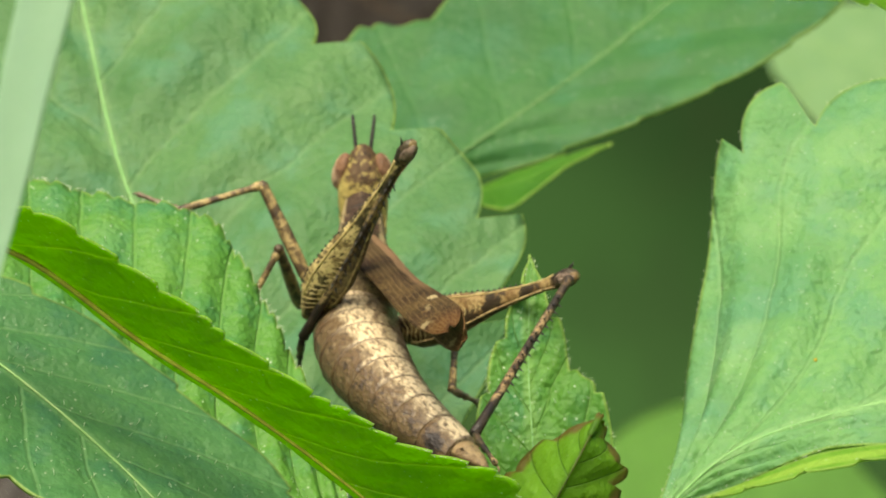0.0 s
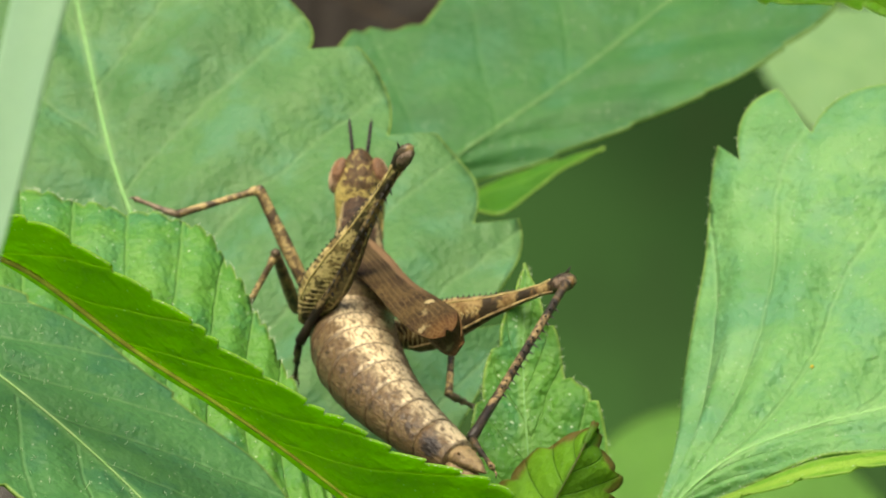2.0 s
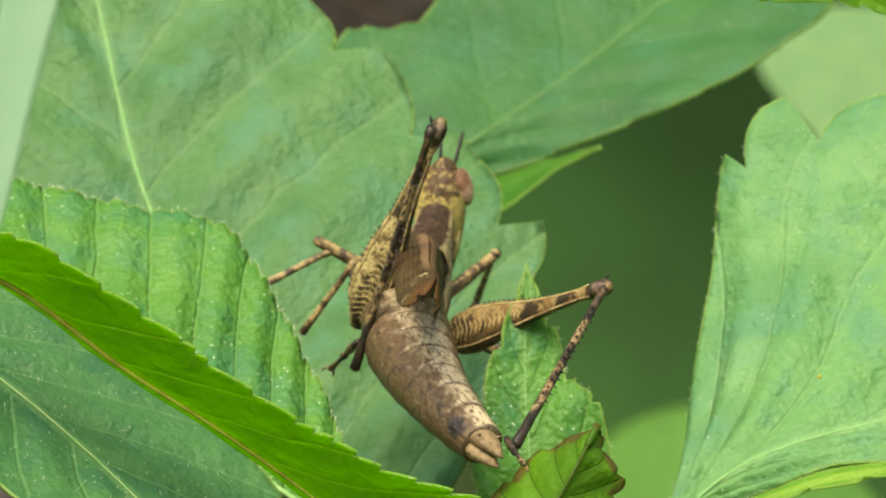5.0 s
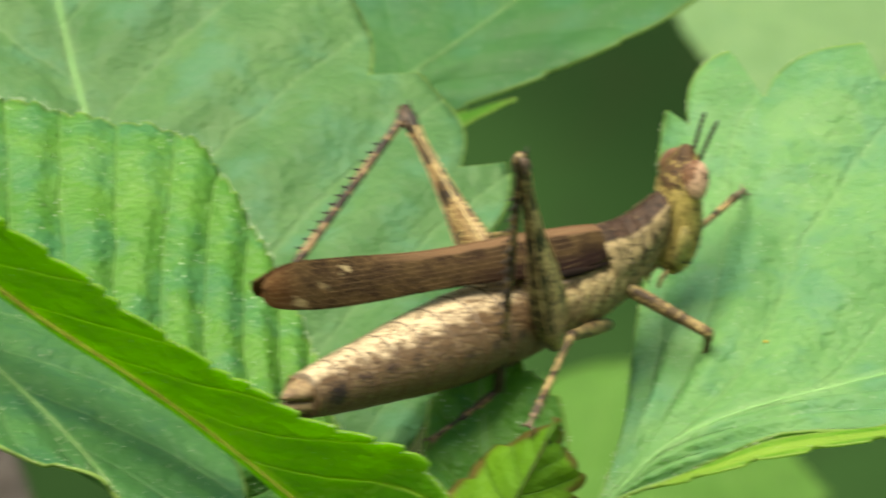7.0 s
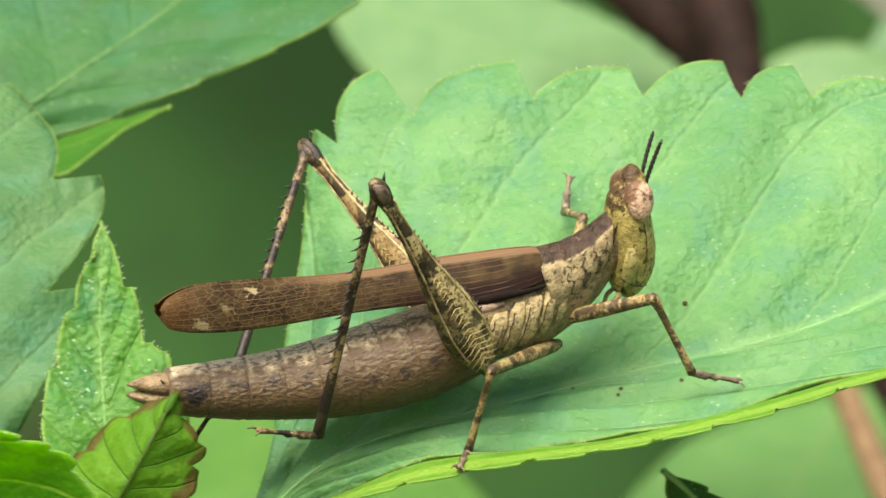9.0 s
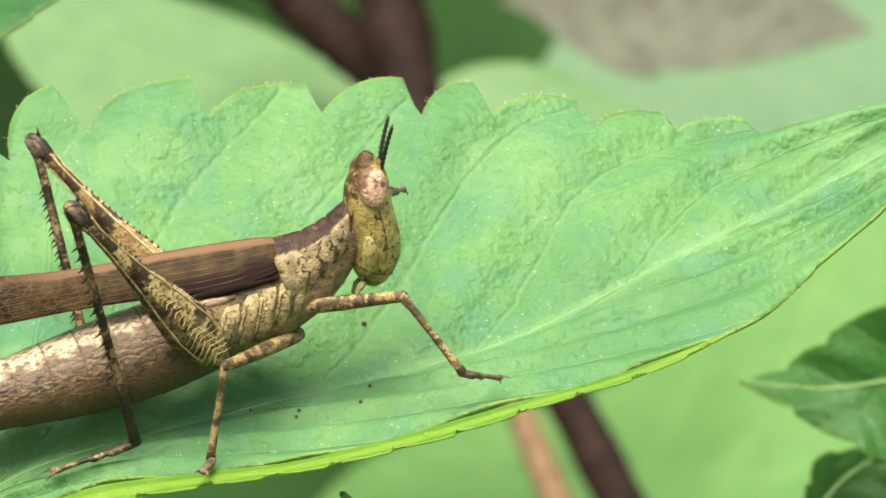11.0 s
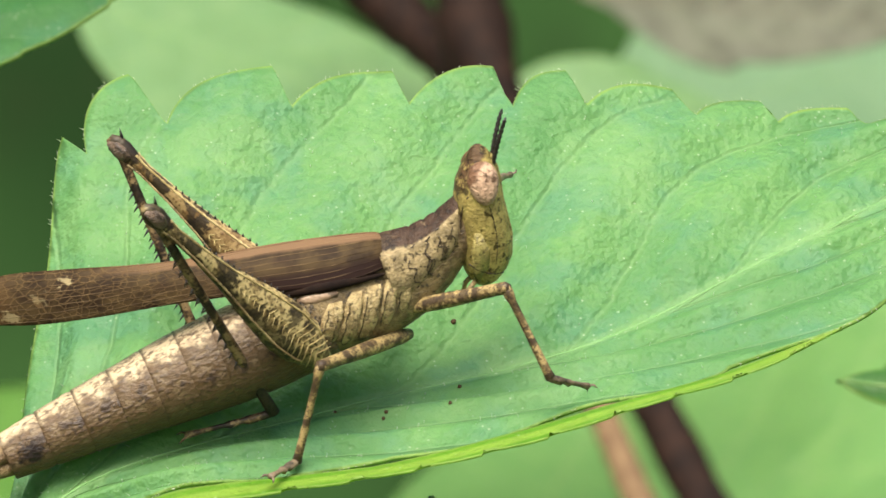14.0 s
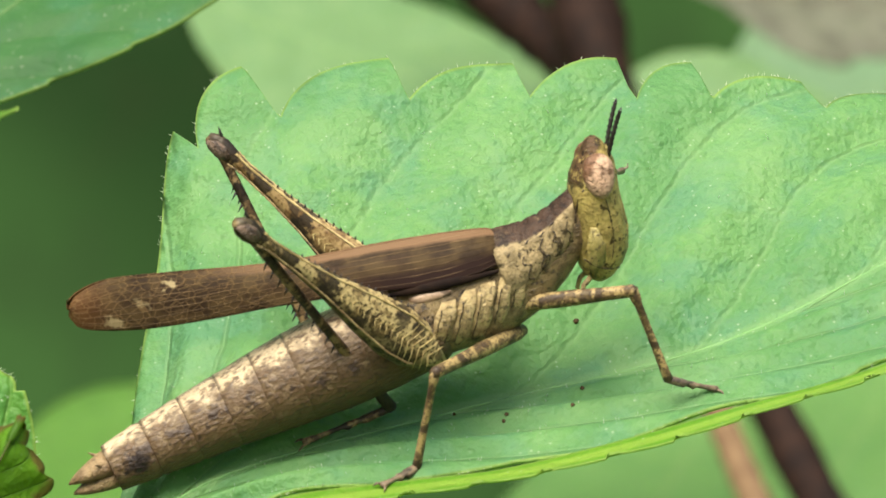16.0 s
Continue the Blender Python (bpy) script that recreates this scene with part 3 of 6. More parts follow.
curled_leaf = leaf_blade(
    "curled_leaf",
    [(6.2, -15.0, -18.0), (7.8, -16.0, -15.2), (9.3, -16.0, -12.4), (10.4, -14.0, -10.2)],
    [(6.2, -15.0, -18.0), (3.3, -13.0, -16.0), (4.5, -12.0, -13.8), (6.8, -12.0, -11.8), (10.4, -14.0, -10.2)],
    [(6.2, -15.0, -18.0), (11.0, -14.0, -17.0), (11.7, -13.0, -14.9), (12.1, -13.0, -13.5), (11.0, -13.0, -12.0), (10.8, -13.5, -10.9), (10.4, -14.0, -10.2)],
    LEAF_WORN, notch=0.8, rib=0.09, rib_material=RIB_DARK, veins=6, lean=0.3, quilt=0.16, nu=240, nv=18, seed=19,
    label="young curled yellow-green leaf with browned ragged edges")

far_leaf = leaf_blade(
    "far_leaf",
    [(19.1, 461.5, 32.0), (37.0, 452.1, 24.2), (51.7, 445.6, 18.8), (73.2, 433.3, 9.1)],
    [(19.1, 461.5, 32.0), (37.3, 463.4, 33.6), (56.6, 455.9, 27.3), (66.7, 447.4, 20.4), (73.2, 433.3, 9.1)],
    [(19.1, 461.5, 32.0), (22.8, 450.3, 22.7), (28.0, 442.7, 16.6), (36.6, 430.5, 6.9), (73.2, 433.3, 9.1)],
    LEAF_PALE, notch=0.6, veins=5, quilt=0.6, nu=160, nv=14, seed=21,
    away=2.0, label="pale green leaf out of focus far behind")

leaf_blade(
    "far_leaf",
    [(71.9, 469.3, 8.1), (83.9, 469.3, 15.7), (96.0, 469.3, 17.9), (108.2, 469.3, 16.5)],
    [(71.9, 469.3, 8.1), (79.8, 474.2, 21.1), (91.9, 474.2, 23.7), (99.5, 474.2, 21.1), (108.2, 469.3, 16.5)],
    [(71.9, 469.3, 8.1), (83.6, 464.4, 6.6), (98.6, 464.4, 8.8), (108.2, 469.3, 16.5)],
    LEAF_PALE, notch=1.2, veins=5, quilt=0.6, nu=160, nv=14, seed=22,
    away=2.0, label="pale green toothed leaf out of focus behind the stem")

low_leaf = leaf_blade(
    "low_leaf",
    [(105.9, 120.0, -6.7), (95.7, 126.0, -10.4), (87.1, 129.0, -12.2), (79.9, 132.0, -11.7)],
    [(105.9, 120.0, -6.7), (101.5, 120.0, 0.3), (92.0, 126.0, -4.3), (86.7, 129.0, -7.7), (83.9, 132.0, -10.0), (79.9, 132.0, -11.7)],
    [(105.9, 120.0, -6.7), (101.5, 120.0, -20.0), (92.0, 126.0, -18.8), (89.0, 126.0, -17.3), (84.0, 129.0, -14.4), (79.9, 132.0, -11.7)],
    LEAF_DARK, notch=0.8, veins=5, quilt=0.5, nu=160, nv=14, seed=23,
    label="deep green toothed leaf out of focus low behind")

leaf_blade(
    "low_leaf",
    [(85.6, 138.0, -27.0), (87.0, 138.0, -22.5), (90.6, 138.0, -18.8), (97.1, 138.0, -16.1)],
    [(85.6, 138.0, -27.0), (86.0, 138.0, -20.2), (87.9, 138.0, -17.5), (97.1, 138.0, -16.1)],
    [(85.6, 138.0, -27.0), (94.8, 135.0, -26.9), (99.4, 135.0, -22.4), (97.1, 138.0, -16.1)],
    LEAF_DARK, notch=0.5, veins=5, quilt=0.3, nu=120, nv=10, seed=24,
    label="dark green leaf in shade low behind")

top_leaf = leaf_blade(
    "top_leaf",
    [(19.6, 12.0, 17.7), (23.3, 12.0, 17.4), (27.0, 12.0, 17.0), (35.1, 12.0, 18.1)],
    [(19.6, 12.0, 17.7), (24.0, 12.0, 21.1), (35.1, 12.0, 18.1)],
    [(19.6, 12.0, 17.7), (21.1, 12.0, 16.3), (25.5, 12.0, 16.3), (27.3, 12.0, 15.9), (30.3, 12.0, 15.6), (35.1, 12.0, 18.1)],
    LEAF_YOUNG, notch=0.3, veins=5, quilt=0.3, nu=120, nv=12, seed=26,
    label="bright green leaf edge hanging in from above")

leaf_blade(
    "lower_leaf_tip",
    [(40.8, 6.0, -15.5), (42.4, 6.0, -16.9), (46.0, 6.0, -20.4)],
    [(40.8, 6.0, -15.5), (43.6, 6.0, -16.6), (47.4, 6.0, -19.0), (46.0, 6.0, -20.4)],
    [(40.8, 6.0, -15.5), (41.2, 6.0, -17.6), (43.3, 6.0, -20.4), (46.0, 6.0, -20.4)],
    LEAF_DARK, notch=0.3, veins=4, quilt=0.2, nu=80, nv=8, seed=27,
    label="dark green leaf tip below the broad leaf")

BARK = plain_material("dark_bark", (0.008, 0.004, 0.003), (0.024, 0.011, 0.007), 240.0, 0.75)
TAN = plain_material("tan_bark", (0.20, 0.13, 0.07), (0.13, 0.08, 0.045), 240.0, 0.75)


def stem(name, points, radii, material, label):
    bm = bmesh.new()
    line, _ = spline(farther(points, 2.0), 40)
    rr = 2.0 * np.interp(np.linspace(0, 1, 40), np.linspace(0, 1, len(radii)), radii)
    loft(bm, [(tuple(p), r * (1 + 0.08 * math.sin(i * 1.7)), r * (1 + 0.08 * math.cos(i * 1.3))) for i, (p, r) in enumerate(zip(line, rr))], 18)
    return tagged(part(name, bm, material), label, "stem", "stems")


trunk = stem("main_stem", [(68.8, 420.0, 44.5), (69.1, 408.0, 31.2), (72.3, 396.0, 15.0), (80.3, 378.0, -4.8), (89.4, 360.0, -23.1), (97.9, 336.0, -44.0)], [4.4, 4.6, 2.4, 2.6, 2.9, 3.1], BARK, "dark brown woody stem out of focus behind the leaf")
bm = bmesh.new()
ja, jb = (Vector(p) for p in farther([(71.7, 397.5, 16.7), (73.2, 393.5, 12.5)], 2.0))
loft(bm, [(tuple(ja + (jb - ja) * q), 5.5 * w, 5.5 * w) for q, w in ((0, 0.85), (0.25, 1.02), (0.5, 1.1), (0.75, 1.04), (1, 0.9))], 18)
part("stem_joint", bm, BARK, trunk, "swollen joint of the stem")
stem("side_stem", [(50.8, 432.0, 38.6), (60.6, 426.0, 28.4), (67.0, 414.0, 21.6), (72.3, 396.0, 14.6)], [3.6, 3.8, 2.9, 1.9], BARK, "dark brown side shoot joining the stem")
stem("tan_stem", [(75.3, 324.0, -12.0), (79.1, 324.0, -20.7), (81.7, 312.0, -28.9), (86.7, 300.0, -41.7)], [1.6, 1.7, 1.8, 1.9], TAN, "thin tan stem out of focus behind the leaf")

# added near-black leaf shapes that darken two places of the far background
for a, b, c, w in (((-42.0, 420.0, 37.8), (-30.5, 425.0, 32.4), (-17.3, 430.0, 26.2), 16.0), ((-73.3, 330.0, -28.2), (-64.2, 330.0, -31.8), (-51.3, 330.0, -35.3), 14.0)):
    leaf_blade("dark_fill_leaf", [a, b, c], [a, (b[0] + 0.3 * w, b[1] + 6, b[2] + w), c], [a, (b[0] - 0.3 * w, b[1] - 6, b[2] - w), c], DARK_FILL, notch=0.4, veins=5, quilt=0.6, nu=60, nv=8, seed=41, rib=0.4, rib_material=TAN,
               away=2.0, label="near-black leaf shape added for the dark brown area far behind", group="withered leaves")

a, b, c = (118.0, 850.0, 46.0), (152.0, 860.0, 44.0), (196.0, 870.0, 41.0)
leaf_blade("straw_leaf", [a, b, c], [a, (b[0] + 3, b[1] + 10, b[2] + 24), c], [a, (b[0] - 3, b[1] - 10, b[2] - 13), c], STRAW, notch=5.0, veins=4, quilt=0.4, nu=60, nv=8, seed=42, rib=0.4, rib_material=TAN,
           away=2.0, label="bleached grey-brown leaf litter far behind", group="withered leaves")

leaf_blade(
    "far_leaf",
    [(121.6, 930.0, 12.6), (161.4, 940.0, 28.1), (197.1, 940.0, 34.1), (243.2, 930.0, 29.2)],
    [(121.6, 930.0, 12.6), (149.9, 980.0, 54.5), (185.4, 990.0, 74.6), (221.0, 980.0, 69.3), (243.2, 930.0, 29.2)],
    [(121.6, 930.0, 12.6), (150.3, 890.0, -1.4), (196.1, 890.0, -1.4), (243.2, 930.0, 29.2)],
    LEAF_HAZE, notch=2.5, veins=5, quilt=2.0, nu=120, nv=12, seed=45,
    away=2.0, label="broad pale green leaf far behind the broad leaf's tip")

lime_leaf = leaf_blade(
    "lime_leaf",
    [(-17.4, 690.0, -56.4), (1.7, 700.0, -48.2), (21.1, 710.0, -45.7), (48.8, 720.0, -50.1)],
    [(-17.4, 690.0, -56.4), (-6.8, 730.0, -34.6), (11.1, 740.0, -27.3), (29.2, 735.0, -30.7), (48.8, 720.0, -50.1)],
    [(-17.4, 690.0, -56.4), (2.2, 670.0, -62.0), (30.6, 680.0, -63.5), (48.8, 720.0, -50.1)],
    LEAF_SHADE, notch=0.8, veins=5, quilt=0.6, nu=80, nv=10, seed=43,
    away=2.0, label="lime green leaf out of focus low behind")
leaf_blade(
    "lime_leaf",
    [(52.7, 480.0, -51.2), (108.8, 490.0, -38.1), (133.5, 500.0, -22.9), (160.4, 520.0, -12.2)],
    [(52.7, 480.0, -51.2), (74.0, 530.0, -31.7), (109.7, 530.0, -20.4), (130.5, 540.0, -1.8), (152.0, 540.0, 13.0), (160.4, 520.0, -12.2)],
    [(52.7, 480.0, -51.2), (97.3, 450.0, -52.5), (144.9, 470.0, -37.3), (160.4, 520.0, -12.2)],
    LEAF_LIME, notch=0.8, veins=5, quilt=0.6, nu=80, nv=10, seed=44,
    away=2.0, label="broad lime green leaf out of focus behind")

grass = leaf_blade(
    "grass_blade",
    [(-13.2, -130.0, -2.9), (-12.4, -130.0, 2.7), (-11.6, -130.0, 7.1), (-10.6, -130.0, 11.3), (-9.5, -130.0, 16.1)],
    [(-13.2, -130.0, -2.9), (-13.3, -130.0, 2.7), (-12.7, -130.0, 7.1), (-11.8, -130.0, 11.3), (-10.7, -130.0, 16.1)],
    [(-13.2, -130.0, -2.9), (-11.6, -130.0, 2.7), (-10.5, -130.0, 7.1), (-9.4, -130.0, 11.2), (-8.3, -130.0, 16.1)],
    GRASS, notch=0.0, rib=0.0, veins=1, quilt=0.0, nu=80, nv=8, seed=30,
    label="narrow bluish grass blade blurred close to the lens", category="grass blade")

# small dark and yellow crumbs that lie on the broad leaf
CRUMB = plain_material("crumb_brown", (0.035, 0.022, 0.012), (0.10, 0.06, 0.03), 3000.0, 0.8, 0.5, 0.0001)
POLLEN = plain_material("crumb_yellow", (0.55, 0.42, 0.05), (0.40, 0.30, 0.04), 3000.0, 0.8, 0.5, 0.0001)


def crumb(near, far, size, material, seed, label):
    """A crumb on the broad leaf where the line from near to far (millimetres) meets it."""
    a, d = np.array(near) * MM, (np.array(far) - np.array(near)) * MM
    d /= np.linalg.norm(d)
    co = np.empty(len(climbed_leaf.data.vertices) * 3)
    climbed_leaf.data.vertices.foreach_get("co", co)
    co = co.reshape(-1, 3) + np.array(climbed_leaf.location)
    off = co - a
    k = int(np.argmin(np.linalg.norm(off - np.outer(off @ d, d), axis=1)))
    rng = random.Random(seed)
    bm = bmesh.new()
    bmesh.ops.create_icosphere(bm, subdivisions=2, radius=size * MM)
    for v in bm.verts:
        v.co *= rng.uniform(0.75, 1.2)
        v.co.y *= 0.6
    ob = tagged(part("crumb", bm, material), label, "crumb", "crumbs on the broad leaf")
    ob.location = Vector(co[k]) + Vector((0, -0.3 * size * MM - 0.05 * MM, 0.2 * size * MM))
    return ob


crumbs_ = []
for n, (near, far, size) in enumerate((
        ((41.7, 0.0, -5.1), (42.1, 8.0, -5.2), 0.15), ((41.6, 0.0, -9.9), (42.1, 8.0, -10.2), 0.11), ((37.7, 0.0, -10.6), (38.1, 8.0, -10.8), 0.10), ((37.9, 0.0, -10.4), (38.3, 8.0, -10.7), 0.11),
        ((35.0, 0.0, -10.4), (35.3, 8.0, -10.6), 0.09), ((42.1, 0.0, -9.0), (42.6, 8.0, -9.2), 0.11))):
    crumbs_.append(crumb(near, far, size, CRUMB, n, "small dark brown crumb lying on the broad leaf"))
crumbs_.append(crumb((25.4, 0.0, -8.7), (25.5, 8.0, -8.9), 0.13, POLLEN, 9, "tiny yellow grain lying on the broad leaf"))

hairs(climbed_leaf, (0, 2 * 30), 900, 0.22, 51, 0.55)
hairs(held_leaf, (0,), 700, 0.24, 52, 0.6)
hairs(small_leaf, (0, 36), 260, 0.22, 53, 0.3)
hairs(front_leaf, (0,), 260, 0.2, 54, 0.0)
hairs(lower_leaf, (44,), 420, 0.3, 55, 0.85)

# the thicket behind, and the ground under it
def backdrop_material():
    m, nt, out = nodes_of("thicket")
    pos = place(nt)
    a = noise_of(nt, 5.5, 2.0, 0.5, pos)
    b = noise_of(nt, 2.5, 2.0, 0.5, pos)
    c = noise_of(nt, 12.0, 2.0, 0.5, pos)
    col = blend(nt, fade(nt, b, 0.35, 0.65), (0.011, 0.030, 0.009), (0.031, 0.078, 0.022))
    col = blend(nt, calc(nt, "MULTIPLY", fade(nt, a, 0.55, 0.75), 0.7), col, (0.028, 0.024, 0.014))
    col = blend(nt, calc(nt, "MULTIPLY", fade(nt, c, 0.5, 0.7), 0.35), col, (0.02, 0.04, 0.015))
    pb = put(nt, "ShaderNodeBsdfPrincipled", Roughness=0.9)
    pb.inputs["Specular IOR Level"].default_value = 0.04
    nt.links.new(col, pb.inputs["Base Color"])
    nt.links.new(pb.outputs[0], out.inputs["Surface"])
    return m


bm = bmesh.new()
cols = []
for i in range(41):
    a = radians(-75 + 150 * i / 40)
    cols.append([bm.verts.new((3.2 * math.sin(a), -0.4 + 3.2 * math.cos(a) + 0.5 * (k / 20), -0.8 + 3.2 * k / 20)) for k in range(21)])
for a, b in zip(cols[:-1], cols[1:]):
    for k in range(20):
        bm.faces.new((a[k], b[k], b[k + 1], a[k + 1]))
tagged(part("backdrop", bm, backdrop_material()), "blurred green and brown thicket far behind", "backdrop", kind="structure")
bm = bmesh.new()
bmesh.ops.create_grid(bm, x_segments=2, y_segments=2, size=60.0)
ground = tagged(part("ground", bm, plain_material("soil", (0.06, 0.045, 0.03), (0.05, 0.09, 0.03), 8.0, 0.9)), "dark soil and low herbs below the plants", "ground", kind="structure")
ground.location = (0, 0, -0.8)

# ---- the grasshopper ----
SEAM = shell_material("seam_shell", (0.26, 0.185, 0.085), (0.12, 0.08, 0.036), (0.02, 0.014, 0.01), 0.8, 1500.0, 0.5, 0.9)
PLATE = shell_material("plate_shell", (0.50, 0.385, 0.185), (0.30, 0.215, 0.095), (0.04, 0.026, 0.014), 0.65, 1700.0, 0.45, 0.9, scrawl=0.3)
FACE = shell_material("face_shell", (0.40, 0.33, 0.11), (0.27, 0.215, 0.065), (0.05, 0.035, 0.018), 0.7, 1500.0, 0.45, 0.8, scrawl=0.5)
LOBE = shell_material("cream_lobe", (0.46, 0.32, 0.22), (0.28, 0.17, 0.10), (0.05, 0.03, 0.02), 0.7, 900.0)
VALVE = shell_material("valve_shell", (0.29, 0.20, 0.10), (0.17, 0.105, 0.05), (0.05, 0.028, 0.014), 0.7, 1500.0, 0.45, 0.8)
LIMB = shell_material("limb_shell", (0.46, 0.34, 0.16), (0.22, 0.14, 0.065), (0.035, 0.022, 0.015), 0.8, 1100.0)
BLACK = shell_material("black_horn", (0.02, 0.015, 0.012), (0.012, 0.009, 0.008), (0.006, 0.005, 0.005), 0.3)
FOOT = shell_material("foot_shell", (0.22, 0.16, 0.10), (0.085, 0.06, 0.04), (0.02, 0.014, 0.012), 0.7, 1500.0)
KNEE = shell_material("knee_shell", (0.20, 0.135, 0.095), (0.07, 0.045, 0.032), (0.015, 0.01, 0.008), 0.7, 1800.0, 0.35, 0.9)
RIDGE = shell_material("ridge_shell", (0.50, 0.39, 0.17), (0.33, 0.24, 0.09), (0.12, 0.08, 0.03), 0.3, 1500.0)


def marked_material(name, pale, brown, dark, mask, wear=0.22):
    """Mottled cuticle whose ground goes from pale to brown by a mask, with a ragged border."""
    m, nt, out = nodes_of(name)
    pos = place(nt)
    sep = nt.nodes.new("ShaderNodeSeparateXYZ")
    nt.links.new(pos, sep.inputs[0])
    marbled = noise_of(nt, 1500.0, 5.0, 0.68, pos)
    fleck = noise_of(nt, 2300.0, 3.0, 0.6, pos)
    grain = noise_of(nt, 6500.0, 2.0, 0.5, pos)
    f = fade(nt, calc(nt, "ADD", mask(nt, sep.outputs), calc(nt, "MULTIPLY", calc(nt, "SUBTRACT", marbled, 0.5), 0.35)), 0.38, 0.62)
    shade = fade(nt, marbled, 0.4, 0.62, 1.0, 0.6)
    col = blend(nt, f, pale, brown)
    worn = calc(nt, "MULTIPLY", fade(nt, noise_of(nt, 1900.0, 4.0, 0.7, pos), 0.60 - 0.1 * wear, 0.66 - 0.1 * wear), wear)
    col = blend(nt, worn, col, pale)
    grey = put(nt, "ShaderNodeCombineColor")
    for k in range(3):
        nt.links.new(shade, grey.inputs[k])
    col = blend(nt, 1.0, col, grey.outputs[0], "MULTIPLY")
    col = blend(nt, calc(nt, "MULTIPLY", fade(nt, fleck, 0.55, 0.63), 0.8), col, dark)
    bent = blend(nt, 0.0007, pos, noise_of(nt, 900.0, 2.0, vector=pos, out="Color"), "ADD")
    lines = fade(nt, cells_of(nt, 1900.0, "DISTANCE_TO_EDGE", bent), 0.09, 0.02)
    lines = calc(nt, "MULTIPLY", lines, fade(nt, noise_of(nt, 500.0, 2.0, vector=pos), 0.42, 0.54))
    col = blend(nt, calc(nt, "MULTIPLY", lines, 0.14), col, dark)
    col = blend(nt, calc(nt, "MULTIPLY", fade(nt, grain, 0.54, 0.64), 0.25), col, dark)
    pb = put(nt, "ShaderNodeBsdfPrincipled", Roughness=0.42)
    pb.inputs["Specular IOR Level"].default_value = 0.18
    nt.links.new(col, pb.inputs["Base Color"])
    nt.links.new(bump_of(nt, calc(nt, "ADD", calc(nt, "MULTIPLY", grain, 0.5), marbled), 0.9, 0.00017), pb.inputs["Normal"])
    nt.links.new(pb.outputs[0], out.inputs["Surface"])
    return m


def crown_mask(nt, xyz):
    """Brown on the back and top of the head and behind the eye; ochre on the face and cheeks."""
    high = calc(nt, "MULTIPLY", calc(nt, "SUBTRACT", xyz[2], 0.0064), 420.0)
    back = calc(nt, "MULTIPLY", calc(nt, "SUBTRACT", 0.0055, xyz[0]), 700.0)
    return calc(nt, "ADD", calc(nt, "MULTIPLY", high, 0.85), calc(nt, "MULTIPLY", calc(nt, "MULTIPLY", back, fade(nt, xyz[2], 0.004, 0.006)), 0.9))


def back_mask(nt, xyz):
    around = attr(nt, "around")
    return calc(nt, "MULTIPLY", calc(nt, "MULTIPLY", calc(nt, "MINIMUM", calc(nt, "SUBTRACT", 54.0, around), 20.0), 0.05), fade(nt, xyz[0], 0.0008, 0.0030, 0.56, 1.0))


def eye_mask(nt, xyz):
    """Dark brown above, pinkish below."""
    return calc(nt, "ADD", 0.05, calc(nt, "MULTIPLY", calc(nt, "SUBTRACT", xyz[2], calc(nt, "MULTIPLY", xyz[0], 1.3)), 520.0))


HEAD = marked_material("head_shell", (0.46, 0.36, 0.12), (0.10, 0.058, 0.028), (0.012, 0.008, 0.006), crown_mask, 0.75)
EYE = marked_material("eye_brown", (0.56, 0.37, 0.25), (0.20, 0.105, 0.06), (0.07, 0.035, 0.018), eye_mask)
COLLAR_SKIN = marked_material("collar_shell", (0.36, 0.275, 0.145), (0.06, 0.034, 0.021), (0.014, 0.009, 0.007), back_mask)


